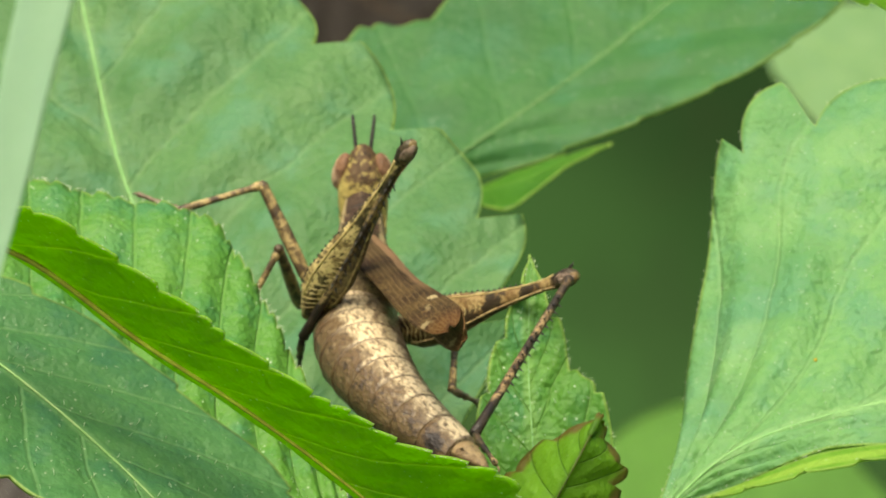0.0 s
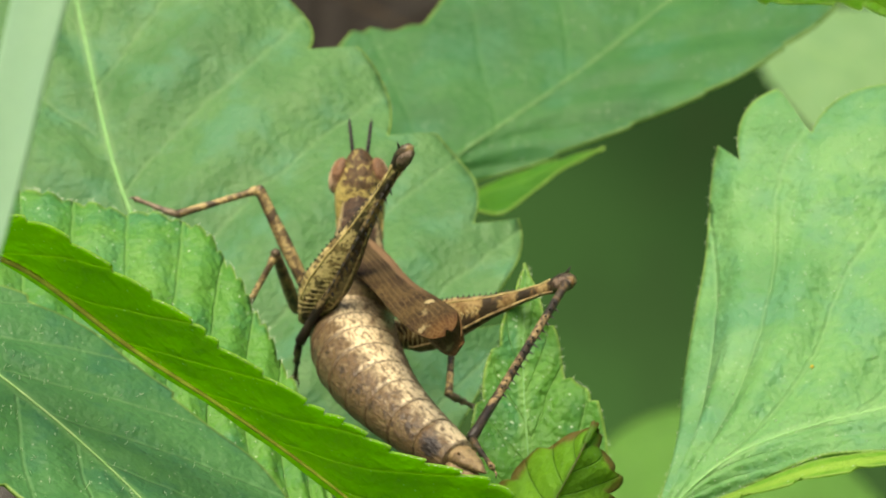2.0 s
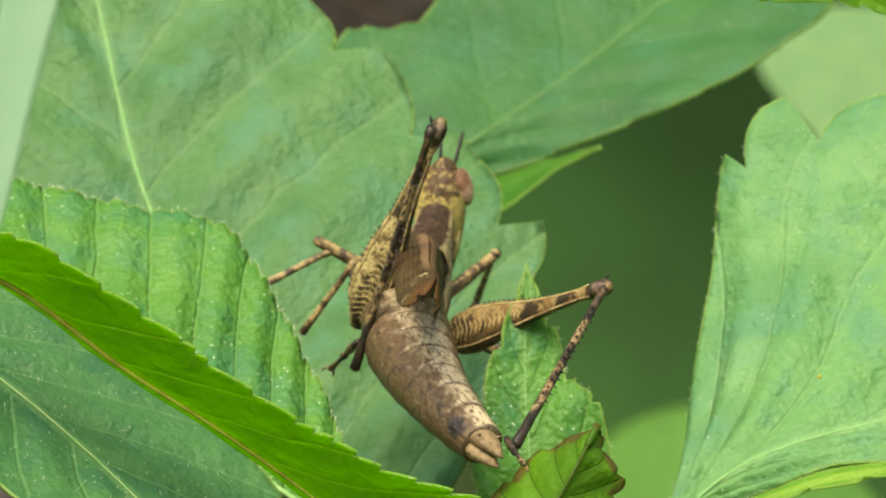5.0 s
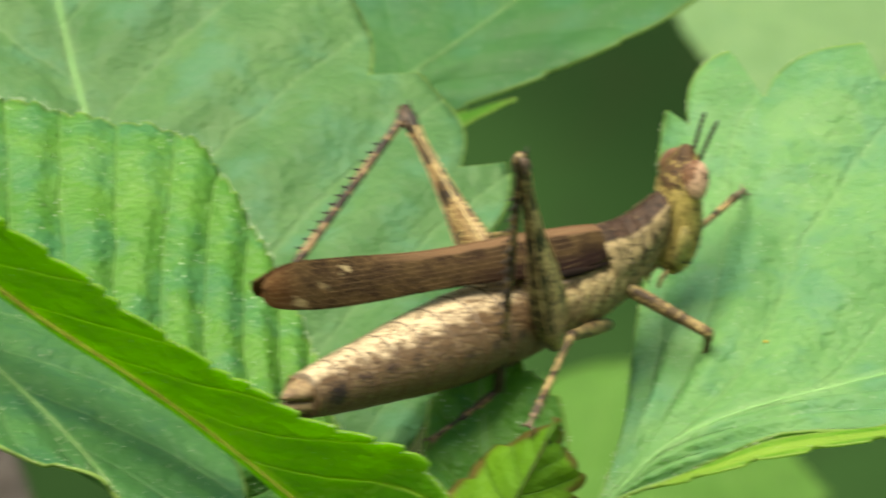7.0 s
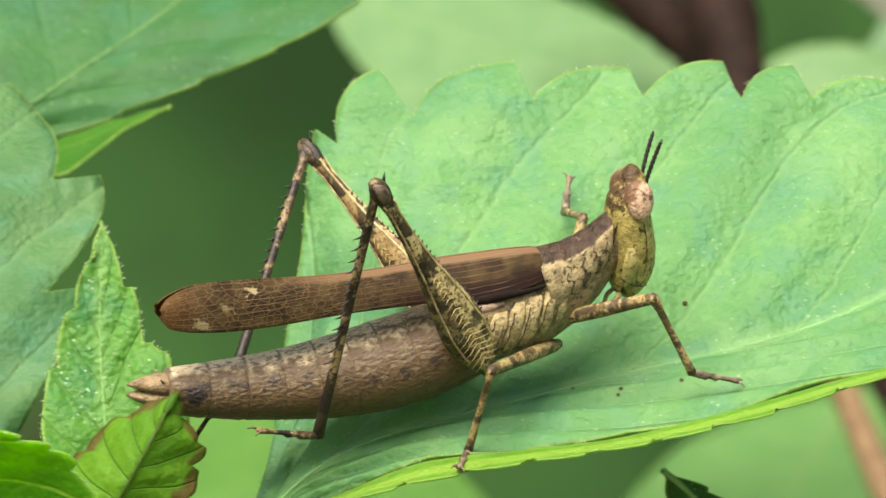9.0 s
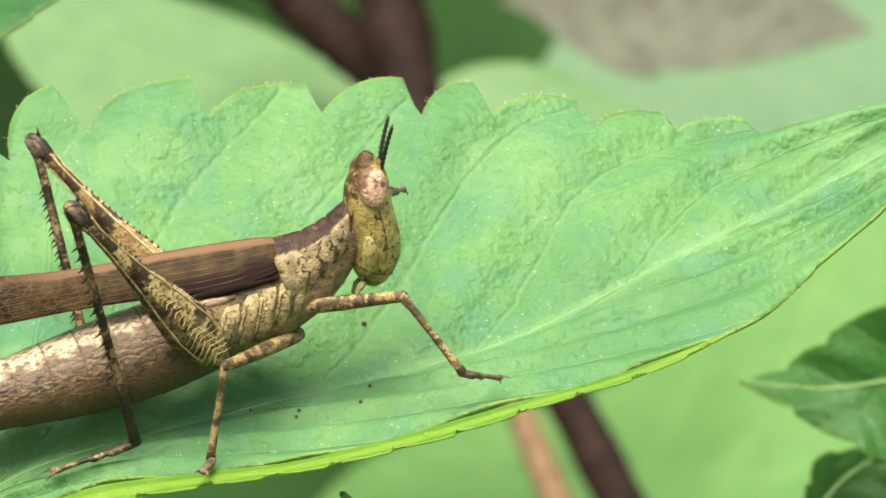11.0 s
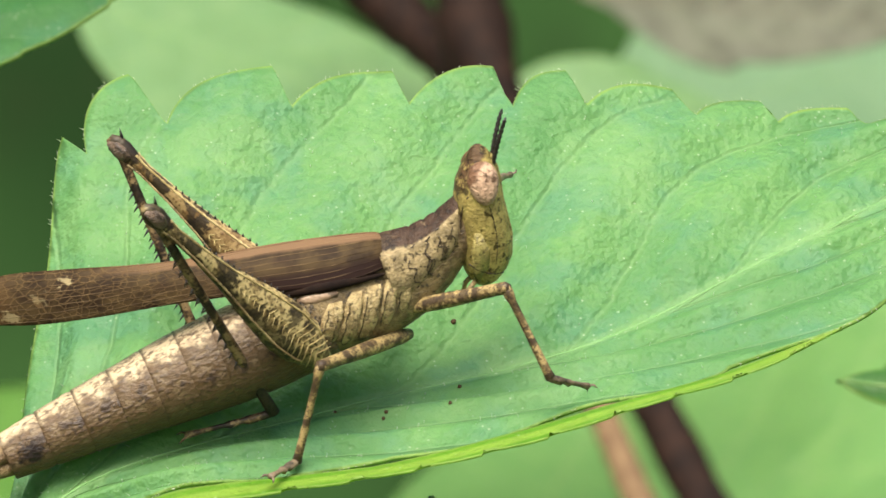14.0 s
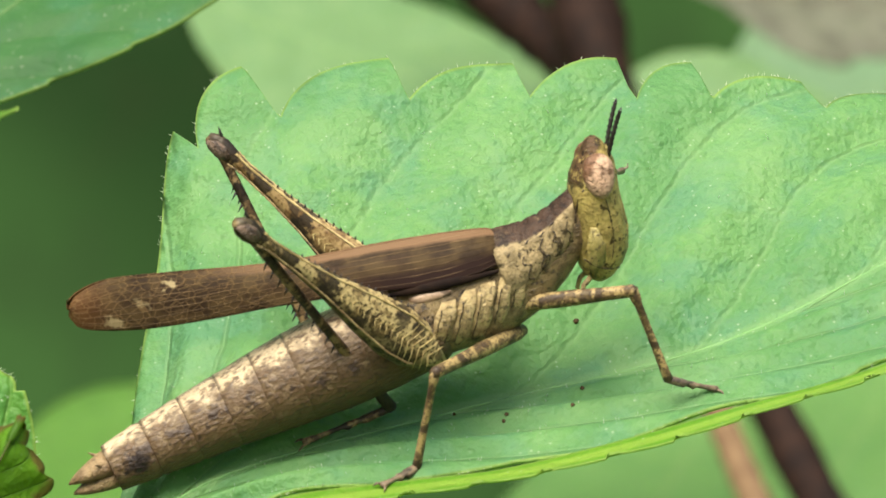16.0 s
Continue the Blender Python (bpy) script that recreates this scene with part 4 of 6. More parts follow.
def banded_material(name, light, mid, dark, bands, length, scale=1300.0, inner=0):
    """Mottled cuticle with dark bands at the given shares of the limb's length, which lies along x."""
    m, nt, out = nodes_of(name)
    pos = place(nt)
    sep = nt.nodes.new("ShaderNodeSeparateXYZ")
    nt.links.new(pos, sep.inputs[0])
    marbled = noise_of(nt, scale, 5.0, 0.65, pos)
    grain = noise_of(nt, scale * 4, 2.0, 0.5, pos)
    col = blend(nt, fade(nt, marbled, 0.44, 0.56), light, mid)
    col = blend(nt, calc(nt, "MULTIPLY", fade(nt, grain, 0.52, 0.62), 0.7), col, dark)
    if inner:
        face = fade(nt, calc(nt, "ADD", calc(nt, "MULTIPLY", sep.outputs[1], float(inner)), calc(nt, "MULTIPLY", calc(nt, "SUBTRACT", marbled, 0.5), 0.0003)), 0.0, 0.00025)
        col = blend(nt, calc(nt, "MULTIPLY", face, 0.6), col, (0.16, 0.085, 0.03))
    x = calc(nt, "ADD", calc(nt, "MULTIPLY", sep.outputs[0], 1.0 / (length * MM)), calc(nt, "MULTIPLY", calc(nt, "SUBTRACT", marbled, 0.5), 0.22))
    for at_, half in bands:
        near = fade(nt, calc(nt, "ABSOLUTE", calc(nt, "SUBTRACT", x, at_)), half, half * 0.6)
        col = blend(nt, calc(nt, "MULTIPLY", near, 0.9), col, dark)
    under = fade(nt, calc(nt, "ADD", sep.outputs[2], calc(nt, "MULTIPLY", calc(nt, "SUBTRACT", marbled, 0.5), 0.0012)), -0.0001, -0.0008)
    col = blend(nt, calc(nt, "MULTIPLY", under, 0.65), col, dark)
    blots = fade(nt, noise_of(nt, scale * 0.7, 3.0, 0.6, pos), 0.54, 0.60)
    col = blend(nt, calc(nt, "MULTIPLY", blots, 0.78), col, dark)
    pb = put(nt, "ShaderNodeBsdfPrincipled", Roughness=0.45)
    pb.inputs["Specular IOR Level"].default_value = 0.3
    nt.links.new(col, pb.inputs["Base Color"])
    nt.links.new(bump_of(nt, calc(nt, "ADD", marbled, calc(nt, "MULTIPLY", grain, 0.6)), 0.5, 0.00012), pb.inputs["Normal"])
    nt.links.new(pb.outputs[0], out.inputs["Surface"])
    return m


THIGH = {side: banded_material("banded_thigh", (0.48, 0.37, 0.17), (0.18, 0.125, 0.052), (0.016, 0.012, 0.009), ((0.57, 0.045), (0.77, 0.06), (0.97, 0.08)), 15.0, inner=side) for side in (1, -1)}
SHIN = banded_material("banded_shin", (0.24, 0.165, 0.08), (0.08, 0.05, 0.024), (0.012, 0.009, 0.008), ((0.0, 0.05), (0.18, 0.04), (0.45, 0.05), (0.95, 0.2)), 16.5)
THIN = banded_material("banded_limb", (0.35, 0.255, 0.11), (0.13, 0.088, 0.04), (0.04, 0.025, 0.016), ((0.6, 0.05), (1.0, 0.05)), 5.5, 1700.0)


def belly_material(name, spot):
    """Abdomen: cream back, brown flanks, a dark hind margin on each ring, and on one ring a black side spot."""
    m, nt, out = nodes_of(name)
    pos = place(nt)
    sep = nt.nodes.new("ShaderNodeSeparateXYZ")
    nt.links.new(pos, sep.inputs[0])
    long_ = nt.nodes.new("ShaderNodeMapping")
    long_.inputs["Scale"].default_value = (0.55, 1, 1)
    nt.links.new(pos, long_.inputs["Vector"])
    marbled = noise_of(nt, 2400.0, 5.0, 0.72, long_.outputs[0])
    blot = noise_of(nt, 850.0, 4.0, 0.65, pos)
    grain = noise_of(nt, 4600.0, 2.0, 0.5, long_.outputs[0])
    y, z = sep.outputs[1], sep.outputs[2]
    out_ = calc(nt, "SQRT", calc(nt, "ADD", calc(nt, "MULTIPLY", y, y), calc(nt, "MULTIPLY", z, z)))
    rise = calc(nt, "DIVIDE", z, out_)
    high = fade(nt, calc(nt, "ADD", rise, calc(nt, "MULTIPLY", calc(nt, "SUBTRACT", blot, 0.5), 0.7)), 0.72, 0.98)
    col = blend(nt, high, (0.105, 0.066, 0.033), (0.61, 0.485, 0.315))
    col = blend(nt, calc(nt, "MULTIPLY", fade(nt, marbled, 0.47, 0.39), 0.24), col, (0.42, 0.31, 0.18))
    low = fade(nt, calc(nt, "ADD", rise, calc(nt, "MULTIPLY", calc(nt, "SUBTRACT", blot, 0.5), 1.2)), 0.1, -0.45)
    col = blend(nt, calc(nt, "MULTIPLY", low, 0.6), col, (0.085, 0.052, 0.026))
    col = blend(nt, calc(nt, "MULTIPLY", fade(nt, marbled, 0.51, 0.56), 0.78), col, (0.12, 0.072, 0.035))
    belt = fade(nt, calc(nt, "ABSOLUTE", calc(nt, "SUBTRACT", rise, 0.3)), 0.4, 0.18)
    col = blend(nt, calc(nt, "MULTIPLY", calc(nt, "MULTIPLY", fade(nt, blot, 0.55, 0.59), belt), 0.85), col, (0.035, 0.022, 0.018))
    col = blend(nt, calc(nt, "MULTIPLY", fade(nt, grain, 0.55, 0.61), 0.6), col, (0.05, 0.03, 0.02))
    rim_ = fade(nt, sep.outputs[0], 0.00205, 0.00222)
    col = blend(nt, calc(nt, "MULTIPLY", rim_, calc(nt, "ADD", 0.15, calc(nt, "MULTIPLY", high, 0.6))), col, (0.06, 0.035, 0.022))
    if spot:
        dx = calc(nt, "MULTIPLY", calc(nt, "SUBTRACT", sep.outputs[0], 0.001), 1000.0)
        dz = calc(nt, "MULTIPLY", calc(nt, "SUBTRACT", sep.outputs[2], 0.0003), 1000.0)
        d = calc(nt, "ADD", calc(nt, "MULTIPLY", dx, dx), calc(nt, "MULTIPLY", dz, dz))
        col = blend(nt, fade(nt, calc(nt, "ADD", d, calc(nt, "MULTIPLY", marbled, 3.0)), 2.1, 1.7), col, (0.02, 0.013, 0.013))
    pb = put(nt, "ShaderNodeBsdfPrincipled", Roughness=0.36)
    pb.inputs["Specular IOR Level"].default_value = 0.35
    nt.links.new(col, pb.inputs["Base Color"])
    nt.links.new(bump_of(nt, calc(nt, "ADD", marbled, grain), 0.8, 0.00013), pb.inputs["Normal"])
    nt.links.new(pb.outputs[0], out.inputs["Surface"])
    return m


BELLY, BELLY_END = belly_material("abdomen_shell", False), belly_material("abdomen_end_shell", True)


def wing_material():
    """Forewing: warm fold along the back, dark side, fine long veins, a net of cross veins and three pale spots near the tip."""
    m, nt, out = nodes_of("wing_brown")
    pos = place(nt)
    along, q = attr(nt, "along"), attr(nt, "across")
    marbled = noise_of(nt, 700.0, 4.0, 0.6, pos)
    col = blend(nt, fade(nt, marbled, 0.4, 0.62), (0.062, 0.040, 0.018), (0.026, 0.016, 0.009))
    warm = calc(nt, "MULTIPLY", fade(nt, calc(nt, "ADD", q, calc(nt, "MULTIPLY", marbled, 0.12)), 0.30, 0.20), fade(nt, along, 0.75, 0.45))
    col = blend(nt, warm, col, (0.165, 0.098, 0.054))
    low = calc(nt, "MULTIPLY", fade(nt, q, 0.55, 0.8), fade(nt, along, 0.5, 0.25))
    col = blend(nt, low, col, (0.022, 0.012, 0.010))
    f = calc(nt, "ABSOLUTE", calc(nt, "SUBTRACT", calc(nt, "FRACT", calc(nt, "ADD", calc(nt, "MULTIPLY", q, 8.0), calc(nt, "ADD", calc(nt, "MULTIPLY", along, -2.4), calc(nt, "MULTIPLY", noise_of(nt, 260.0, 2.0, 0.5, pos), 0.9)))), 0.5))
    lines = fade(nt, f, 0.40, 0.48)
    cellmap = put(nt, "ShaderNodeCombineXYZ")
    nt.links.new(calc(nt, "MULTIPLY", along, 46.0), cellmap.inputs[0])
    nt.links.new(calc(nt, "MULTIPLY", q, 8.0), cellmap.inputs[1])
    cross = calc(nt, "MULTIPLY", fade(nt, cells_of(nt, 1.0, "DISTANCE_TO_EDGE", cellmap.outputs[0]), 0.07, 0.02), fade(nt, along, 0.25, 0.6))
    col = blend(nt, calc(nt, "MULTIPLY", calc(nt, "MULTIPLY", lines, fade(nt, noise_of(nt, 420.0, 2.0, 0.5, pos), 0.35, 0.6)), 0.4), col, (0.27, 0.18, 0.095))
    col = blend(nt, calc(nt, "MULTIPLY", fade(nt, along, 0.86, 0.97), 0.5), col, (0.11, 0.045, 0.014))
    dusk = fade(nt, noise_of(nt, 330.0, 4.0, 0.65, pos), 0.5, 0.66)
    col = blend(nt, calc(nt, "MULTIPLY", calc(nt, "MULTIPLY", dusk, fade(nt, q, 0.25, 0.4)), 0.7), col, (0.035, 0.019, 0.012))
    col = blend(nt, calc(nt, "MULTIPLY", cross, 0.34), col, (0.20, 0.125, 0.055))
    for a, b, c in ((0.757, 0.24, 0.6), (0.82, 0.52, 0.22), (0.885, 0.84, 0.4)):
        dx = calc(nt, "MULTIPLY", calc(nt, "SUBTRACT", along, a), 36.0)
        dy = calc(nt, "MULTIPLY", calc(nt, "SUBTRACT", q, b), 6.0)
        d = calc(nt, "ADD", calc(nt, "MAXIMUM", calc(nt, "ABSOLUTE", dx), calc(nt, "ABSOLUTE", dy)), calc(nt, "MULTIPLY", noise_of(nt, 1500.0, 3.0, 0.6, pos), 3.4))
        col = blend(nt, calc(nt, "MULTIPLY", fade(nt, d, 2.25, 1.95), c), col, (0.46, 0.37, 0.20))
    pb = put(nt, "ShaderNodeBsdfPrincipled", Roughness=0.5)
    pb.inputs["Specular IOR Level"].default_value = 0.06
    nt.links.new(col, pb.inputs["Base Color"])
    nt.links.new(bump_of(nt, calc(nt, "ADD", lines, calc(nt, "MULTIPLY", cross, 0.6)), 0.5, 0.0001), pb.inputs["Normal"])
    nt.links.new(pb.outputs[0], out.inputs["Surface"])
    return m


WING = wing_material()

insect = thing("grasshopper", "mottled brown and tan grasshopper with short dark antennae", "grasshopper")

BODY_LINE = [(-4.8, -1.1, 2.2, 2.0), (-3.6, -0.9, 2.5, 2.3), (-2.0, -0.6, 2.5, 2.6), (0.0, 0.1, 2.25, 2.65), (1.0, 0.55, 2.0, 2.55), (2.0, 1.2, 1.72, 2.4), (3.4, 2.5, 1.45, 2.0), (4.6, 3.9, 1.15, 1.55), (5.4, 4.8, 0.9, 1.2)]
bm = bmesh.new()
loft(bm, [((x, 0, z), w, h) for x, z, w, h in BODY_LINE], 28, 2.2)
part("thorax", bm, SEAM, insect, "tan thorax, darker in the seams")


def body_at(x):
    xs = [r[0] for r in BODY_LINE]
    return [float(np.interp(x, xs, [r[k] for r in BODY_LINE])) for k in (1, 2, 3)]


GAP_DARK = plain_material("gap_shade", (0.022, 0.012, 0.008), (0.010, 0.006, 0.005), 900.0, 0.95, 0.3, 0.0001)
CREASE = shell_material("crease_dark", (0.05, 0.032, 0.018), (0.03, 0.018, 0.01), (0.01, 0.007, 0.005), 0.4)


def crease(points, r, parent):
    """A fine dark furrow line over the skin."""
    line, _ = spline(points, max(8, 5 * len(points)))
    bm = bmesh.new()
    loft(bm, [(tuple(p), r * (0.75 + 0.25 * math.sin(i * 1.3)), r * (0.75 + 0.25 * math.cos(i * 1.7))) for i, p in enumerate(line)], 6)
    return part("furrow", bm, CREASE, parent, "fine dark furrow")


# slanting side plates with seams between them
for s in (-1, 1):
    for x0, wide, hi, lo in ((-2.3, 0.60, 26, -44), (-1.15, 0.52, 30, -54), (-0.15, 0.56, 30, -57), (0.9, 0.44, 26, -60), (1.75, 0.44, 18, -64)):
        bm = bmesh.new()
        st = []
        for k in range(9):
            a = radians(hi + (lo - hi) * k / 8)
            x = x0 + 0.55 * (0.5 - k / 8)
            cz, hw, hh = body_at(x)
            out_ = (0, s * math.cos(a) / hw, math.sin(a) / hh)
            swell = max(0.12, math.sin(math.pi * (k + 0.35) / 8.7)) ** 0.5
            st.append(((x, s * math.cos(a) * hw * 1.01, cz + math.sin(a) * hh * 1.0), wide * 1.0 * (0.6 + 0.4 * swell) * (1 + 0.12 * math.sin(k * 1.9 + x0)), 0.17 * swell, ((1, 0, 0.25), out_)))
        loft(bm, st, 18, 2.8)
        plate = part("side_plate", bm, PLATE, insect)
        loop = []
        for k, sway in [(k, -1) for k in (1, 2, 3, 4, 5, 6)] + [(6.6, 0)] + [(k, 1) for k in (6, 5, 4, 3, 2)]:
            a = radians(hi + (lo - hi) * k / 8)
            x = x0 + 0.55 * (0.5 - k / 8) + sway * wide * (0.5 + 0.08 * math.sin(3.1 * k + x0))
            cz, hw, hh = body_at(x)
            nrm_ = Vector((0, s * math.cos(a) / hw, math.sin(a) / hh)).normalized()
            loop.append(tuple(Vector((x, s * math.cos(a) * hw * 1.01, cz + math.sin(a) * hh)) + 0.145 * nrm_))
        crease(loop, 0.038, plate)

bm = bmesh.new()
rings, around_ = [], []
COLLAR = lambda s: (0.75 + 4.0 * s, 1.35 + 3.0 * s - 0.5 * math.sin(math.pi * s), 2.1 - 0.85 * s, 2.3 - 0.5 * s)
for i in range(23):
    s = i / 22
    cx, cz, hw, hh = COLLAR(s)
    groove = 0.13 if i in (9, 13, 16) else 0.0
    reach = -20 - 36 * math.sin(math.pi * min(1, s * 1.05))
    ring = []
    for k in range(33):
        a = radians(reach + (180 - 2 * reach) * k / 32)
        deg = math.degrees(a)
        around_.append(abs(90 - deg))
        ridge = 0.14 * math.exp(-((deg - 90) / 6) ** 2) + 0.10 * (math.exp(-((deg - 42) / 6) ** 2) + math.exp(-((deg - 138) / 6) ** 2))
        g = groove if deg > 20 and deg < 160 else groove * 0.4
        back = (1.0 * max(0, math.sin(a)) - 0.4) * (1 - s) ** 2
        groove_ = 0.16 * max(0.0, 1 - s / 0.12)
        ridge -= groove_
        ring.append(bm.verts.new(((cx - back) * MM, math.cos(a) * (hw - g + ridge) * MM, (cz + math.sin(a) * (hh - g + ridge)) * MM)))
    rings.append(ring)
for a, b in zip(rings[:-1], rings[1:]):
    for k in range(32):
        bm.faces.new((a[k], b[k], b[k + 1], a[k + 1]))
collar = part("pronotum", bm, COLLAR_SKIN, insect, "tan collar plate with a dark brown back")
mark = collar.data.attributes.new("around", "FLOAT", "POINT")
mark.data.foreach_set("value", around_)
so = collar.modifiers.new("thickness", "SOLIDIFY")
so.thickness, so.offset = 0.07 * MM, -1


def on_collar(s, deg):
    cx, cz, hw, hh = COLLAR(s)
    a = radians(deg)
    return (cx - (1.0 * max(0, math.sin(a)) - 0.4) * (1 - s) ** 2, math.cos(a) * (hw + 0.06), cz + math.sin(a) * (hh + 0.06))


for flip in (0, 1):
    turn_ = lambda d: 180 - d if flip else d
    for s0, d0, d1, lean_ in ((0.33, 26, -30, 0.05), (0.56, 34, -42, -0.04), (0.72, 32, -20, 0.03), (0.90, 24, -36, 0.02)):
        crease([on_collar(s0 + lean_ * math.sin(2.3 * q + s0 * 9) + 0.02 * q, turn_(d0 + (d1 - d0) * q / 6)) for q in range(7)], 0.05, collar)
    crease([on_collar(0.63 + 0.06 * math.cos(q * math.pi / 4), turn_(-6 + 9 * math.sin(q * math.pi / 4))) for q in range(9)], 0.05, collar)
    crease([on_collar(0.12 + 0.78 * q / 9, turn_(43 + 3 * math.sin(q * 2.1))) for q in range(10)], 0.06, collar)

bm = bmesh.new()
LEVEL = ((0, 1, 0), (1, 0, 0))
loft(bm, [((x, 0, z), w, d, LEVEL) for x, z, w, d in (
    (6.6, 1.0, 0.5, 0.4), (6.6, 1.3, 0.85, 0.8), (6.6, 1.8, 1.1, 1.15), (6.6, 2.5, 1.3, 1.4), (6.58, 3.2, 1.42, 1.5), (6.45, 4.1, 1.56, 1.48), (6.2, 5.2, 1.64, 1.42),
    (5.92, 6.2, 1.66, 1.38), (5.85, 7.0, 1.56, 1.28), (5.85, 7.7, 1.3, 1.08), (5.85, 8.25, 1.02, 0.88), (5.83, 8.7, 0.76, 0.66), (5.78, 9.0, 0.5, 0.46), (5.74, 9.2, 0.2, 0.2))], 30)
head = part("head", bm, HEAD, insect, "ochre face with a brown mottled crown")
bm = bmesh.new()
loft(bm, [((x, 0, z), 0.24, 0.15, LEVEL) for x, z in ((7.72, 1.9), (8.0, 2.8), (7.92, 4.1), (7.58, 5.2), (7.25, 6.2), (7.06, 7.2), (6.82, 8.0), (6.42, 8.7))], 10)
part("face_ridge", bm, FACE, head)
for s in (-1, 1):
    bm = bmesh.new()
    bmesh.ops.create_uvsphere(bm, u_segments=28, v_segments=18, radius=1.0)
    for v in bm.verts:
        v.co.x *= 0.88 + 0.14 * v.co.z
        v.co.y *= 0.62
        v.co.z *= 1.25
    bmesh.ops.scale(bm, vec=(MM, MM, MM), verts=bm.verts)
    e = part("eye", bm, EYE, head, "glossy pinkish brown compound eye")
    e.location = (5.98 * MM, s * 1.38 * MM, 7.4 * MM)
    e.rotation_euler = (radians(s * 16), radians(-12), 0)
    bm = bmesh.new()
    beads = []
    for k in range(28):
        q = k / 27
        w = (0.10 + 0.06 * math.sin(math.pi * (0.25 + 0.6 * q))) * (0.72 + 0.28 * (k % 3 == 1)) * (0.3 if k == 27 else 1)
        beads.append(((6.62 + 0.2 * q + 0.25 * q * q, s * (0.4 + 0.34 * q), 8.2 + 2.9 * q), w, w))
    loft(bm, beads, 8)
    part("antenna", bm, BLACK, head, "short beaded black antenna")
    bm = bmesh.new()
    loft(bm, [((6.1, s * 0.5, 1.3), 0.16, 0.16), ((5.7, s * 0.6, 0.8), 0.15, 0.15), ((5.6, s * 0.6, 0.25), 0.12, 0.12), ((5.75, s * 0.55, -0.1), 0.04, 0.04)], 8)
    part("palp", bm, LIMB, head)
    bm = bmesh.new()
    loft(bm, [((6.1, s * 0.95, 1.5), 0.16, 0.3), ((6.2, s * 1.2, 2.3), 0.18, 0.5), ((6.1, s * 1.42, 3.4), 0.14, 0.55), ((5.95, s * 1.5, 4.5), 0.06, 0.3)], 10)
    part("cheek", bm, FACE, head)
    crease([(6.4, s * 1.62, 6.1), (6.7, s * 1.58, 5.2), (6.95, s * 1.5, 4.2), (7.05, s * 1.36, 3.2), (7.05, s * 1.12, 2.2)], 0.03, head)
    crease([(5.5, s * 1.4, 2.6), (6.1, s * 1.3, 2.2), (6.9, s * 1.12, 1.95), (7.6, s * 0.7, 1.9)], 0.05, head)
    crease([(5.2, s * 1.35, 6.6), (4.95, s * 1.0, 5.6), (4.95, s * 0.95, 4.4), (5.1, s * 0.95, 3.2)], 0.07, head)

wings_ = []
for s in (-1, 1):
    top, _ = spline([(1.0, 0.06, 3.6), (-0.15, 0.06, 3.85), (-4.8, 0.05, 3.17), (-9.0, 0.05, 2.3), (-12.4, 0.05, 1.76), (-17.0, 0.05, 1.35), (-20.3, 0.05, 0.95), (-21.9, 0.15, 0.2), (-22.4, 0.35, -0.5)], 70)
    low, _ = spline([(1.3, 1.4, 2.6), (-0.4, 1.98, 2.05), (-3.0, 2.1, 1.37), (-6.4, 1.9, 0.88), (-11.0, 1.55, 0.02), (-15.4, 1.35, -0.95), (-18.9, 1.2, -1.5), (-21.6, 0.95, -1.52), (-22.4, 0.55, -0.95)], 70)
    verts, along, across = [], [], []
    for i, (a, b) in enumerate(zip(top, low)):
        for k in range(19):
            q = k / 18
            p = a * (1 - q) + b * q
            bow = 0.26 * math.sin(math.pi * q)
            verts.append((p[0] * MM, s * (p[1] + bow + 0.025 * math.cos(q * math.pi * 18)) * MM, (p[2] + 0.6 * bow) * MM))
            along.append(i / 69)
            across.append(q)
    idx = np.arange(70 * 19).reshape(70, 19)
    quads = np.stack([idx[:-1, :-1], idx[1:, :-1], idx[1:, 1:], idx[:-1, 1:]], -1).reshape(-1, 4)
    me = bpy.data.meshes.new("forewing")
    me.from_pydata(verts, [], quads.tolist())
    for key, data in (("along", along), ("across", across)):
        at_ = me.attributes.new(key, "FLOAT", "POINT")
        at_.data.foreach_set("value", data)
    for p in me.polygons:
        p.use_smooth = True
    me.materials.append(WING)
    w = tagged(new("forewing", me), "narrow folded brown forewing with pale spots")
    w.parent = insect
    wings_.append(w)
    so = w.modifiers.new("thickness", "SOLIDIFY")
    so.thickness, so.offset = 0.07 * MM, 0

for s in (-1, 1):
    bm = bmesh.new()
    loft(bm, [((-4.1, s * 1.95, 0.45), 0.1, 0.12), ((-3.7, s * 2.06, 0.55), 0.16, 0.26), ((-3.1, s * 2.14, 0.68), 0.16, 0.3), ((-2.5, s * 2.14, 0.84), 0.14, 0.22), ((-1.9, s * 2.15, 1.05), 0.1, 0.1)], 12)
    part("root_lobe", bm, LOBE, insect, "pinkish cream lobe at the wing root")

# added near-black strips, coloured as the shade in the gap under each wing root
for s in (-1, 1):
    bm = bmesh.new()
    loft(bm, [((0.7, s * 1.8, 2.1), 0.1, 0.08), ((-0.4, s * 1.95, 1.85), 0.18, 0.2), ((-1.6, s * 2.05, 1.58), 0.22, 0.26), ((-3.0, s * 2.08, 1.26), 0.22, 0.27), ((-4.2, s * 2.0, 0.98), 0.18, 0.22), ((-5.2, s * 1.9, 0.75), 0.1, 0.12)], 12)
    part("wing_gap_strip", bm, GAP_DARK, insect, "dark strip for the shade in the gap under the wing root")

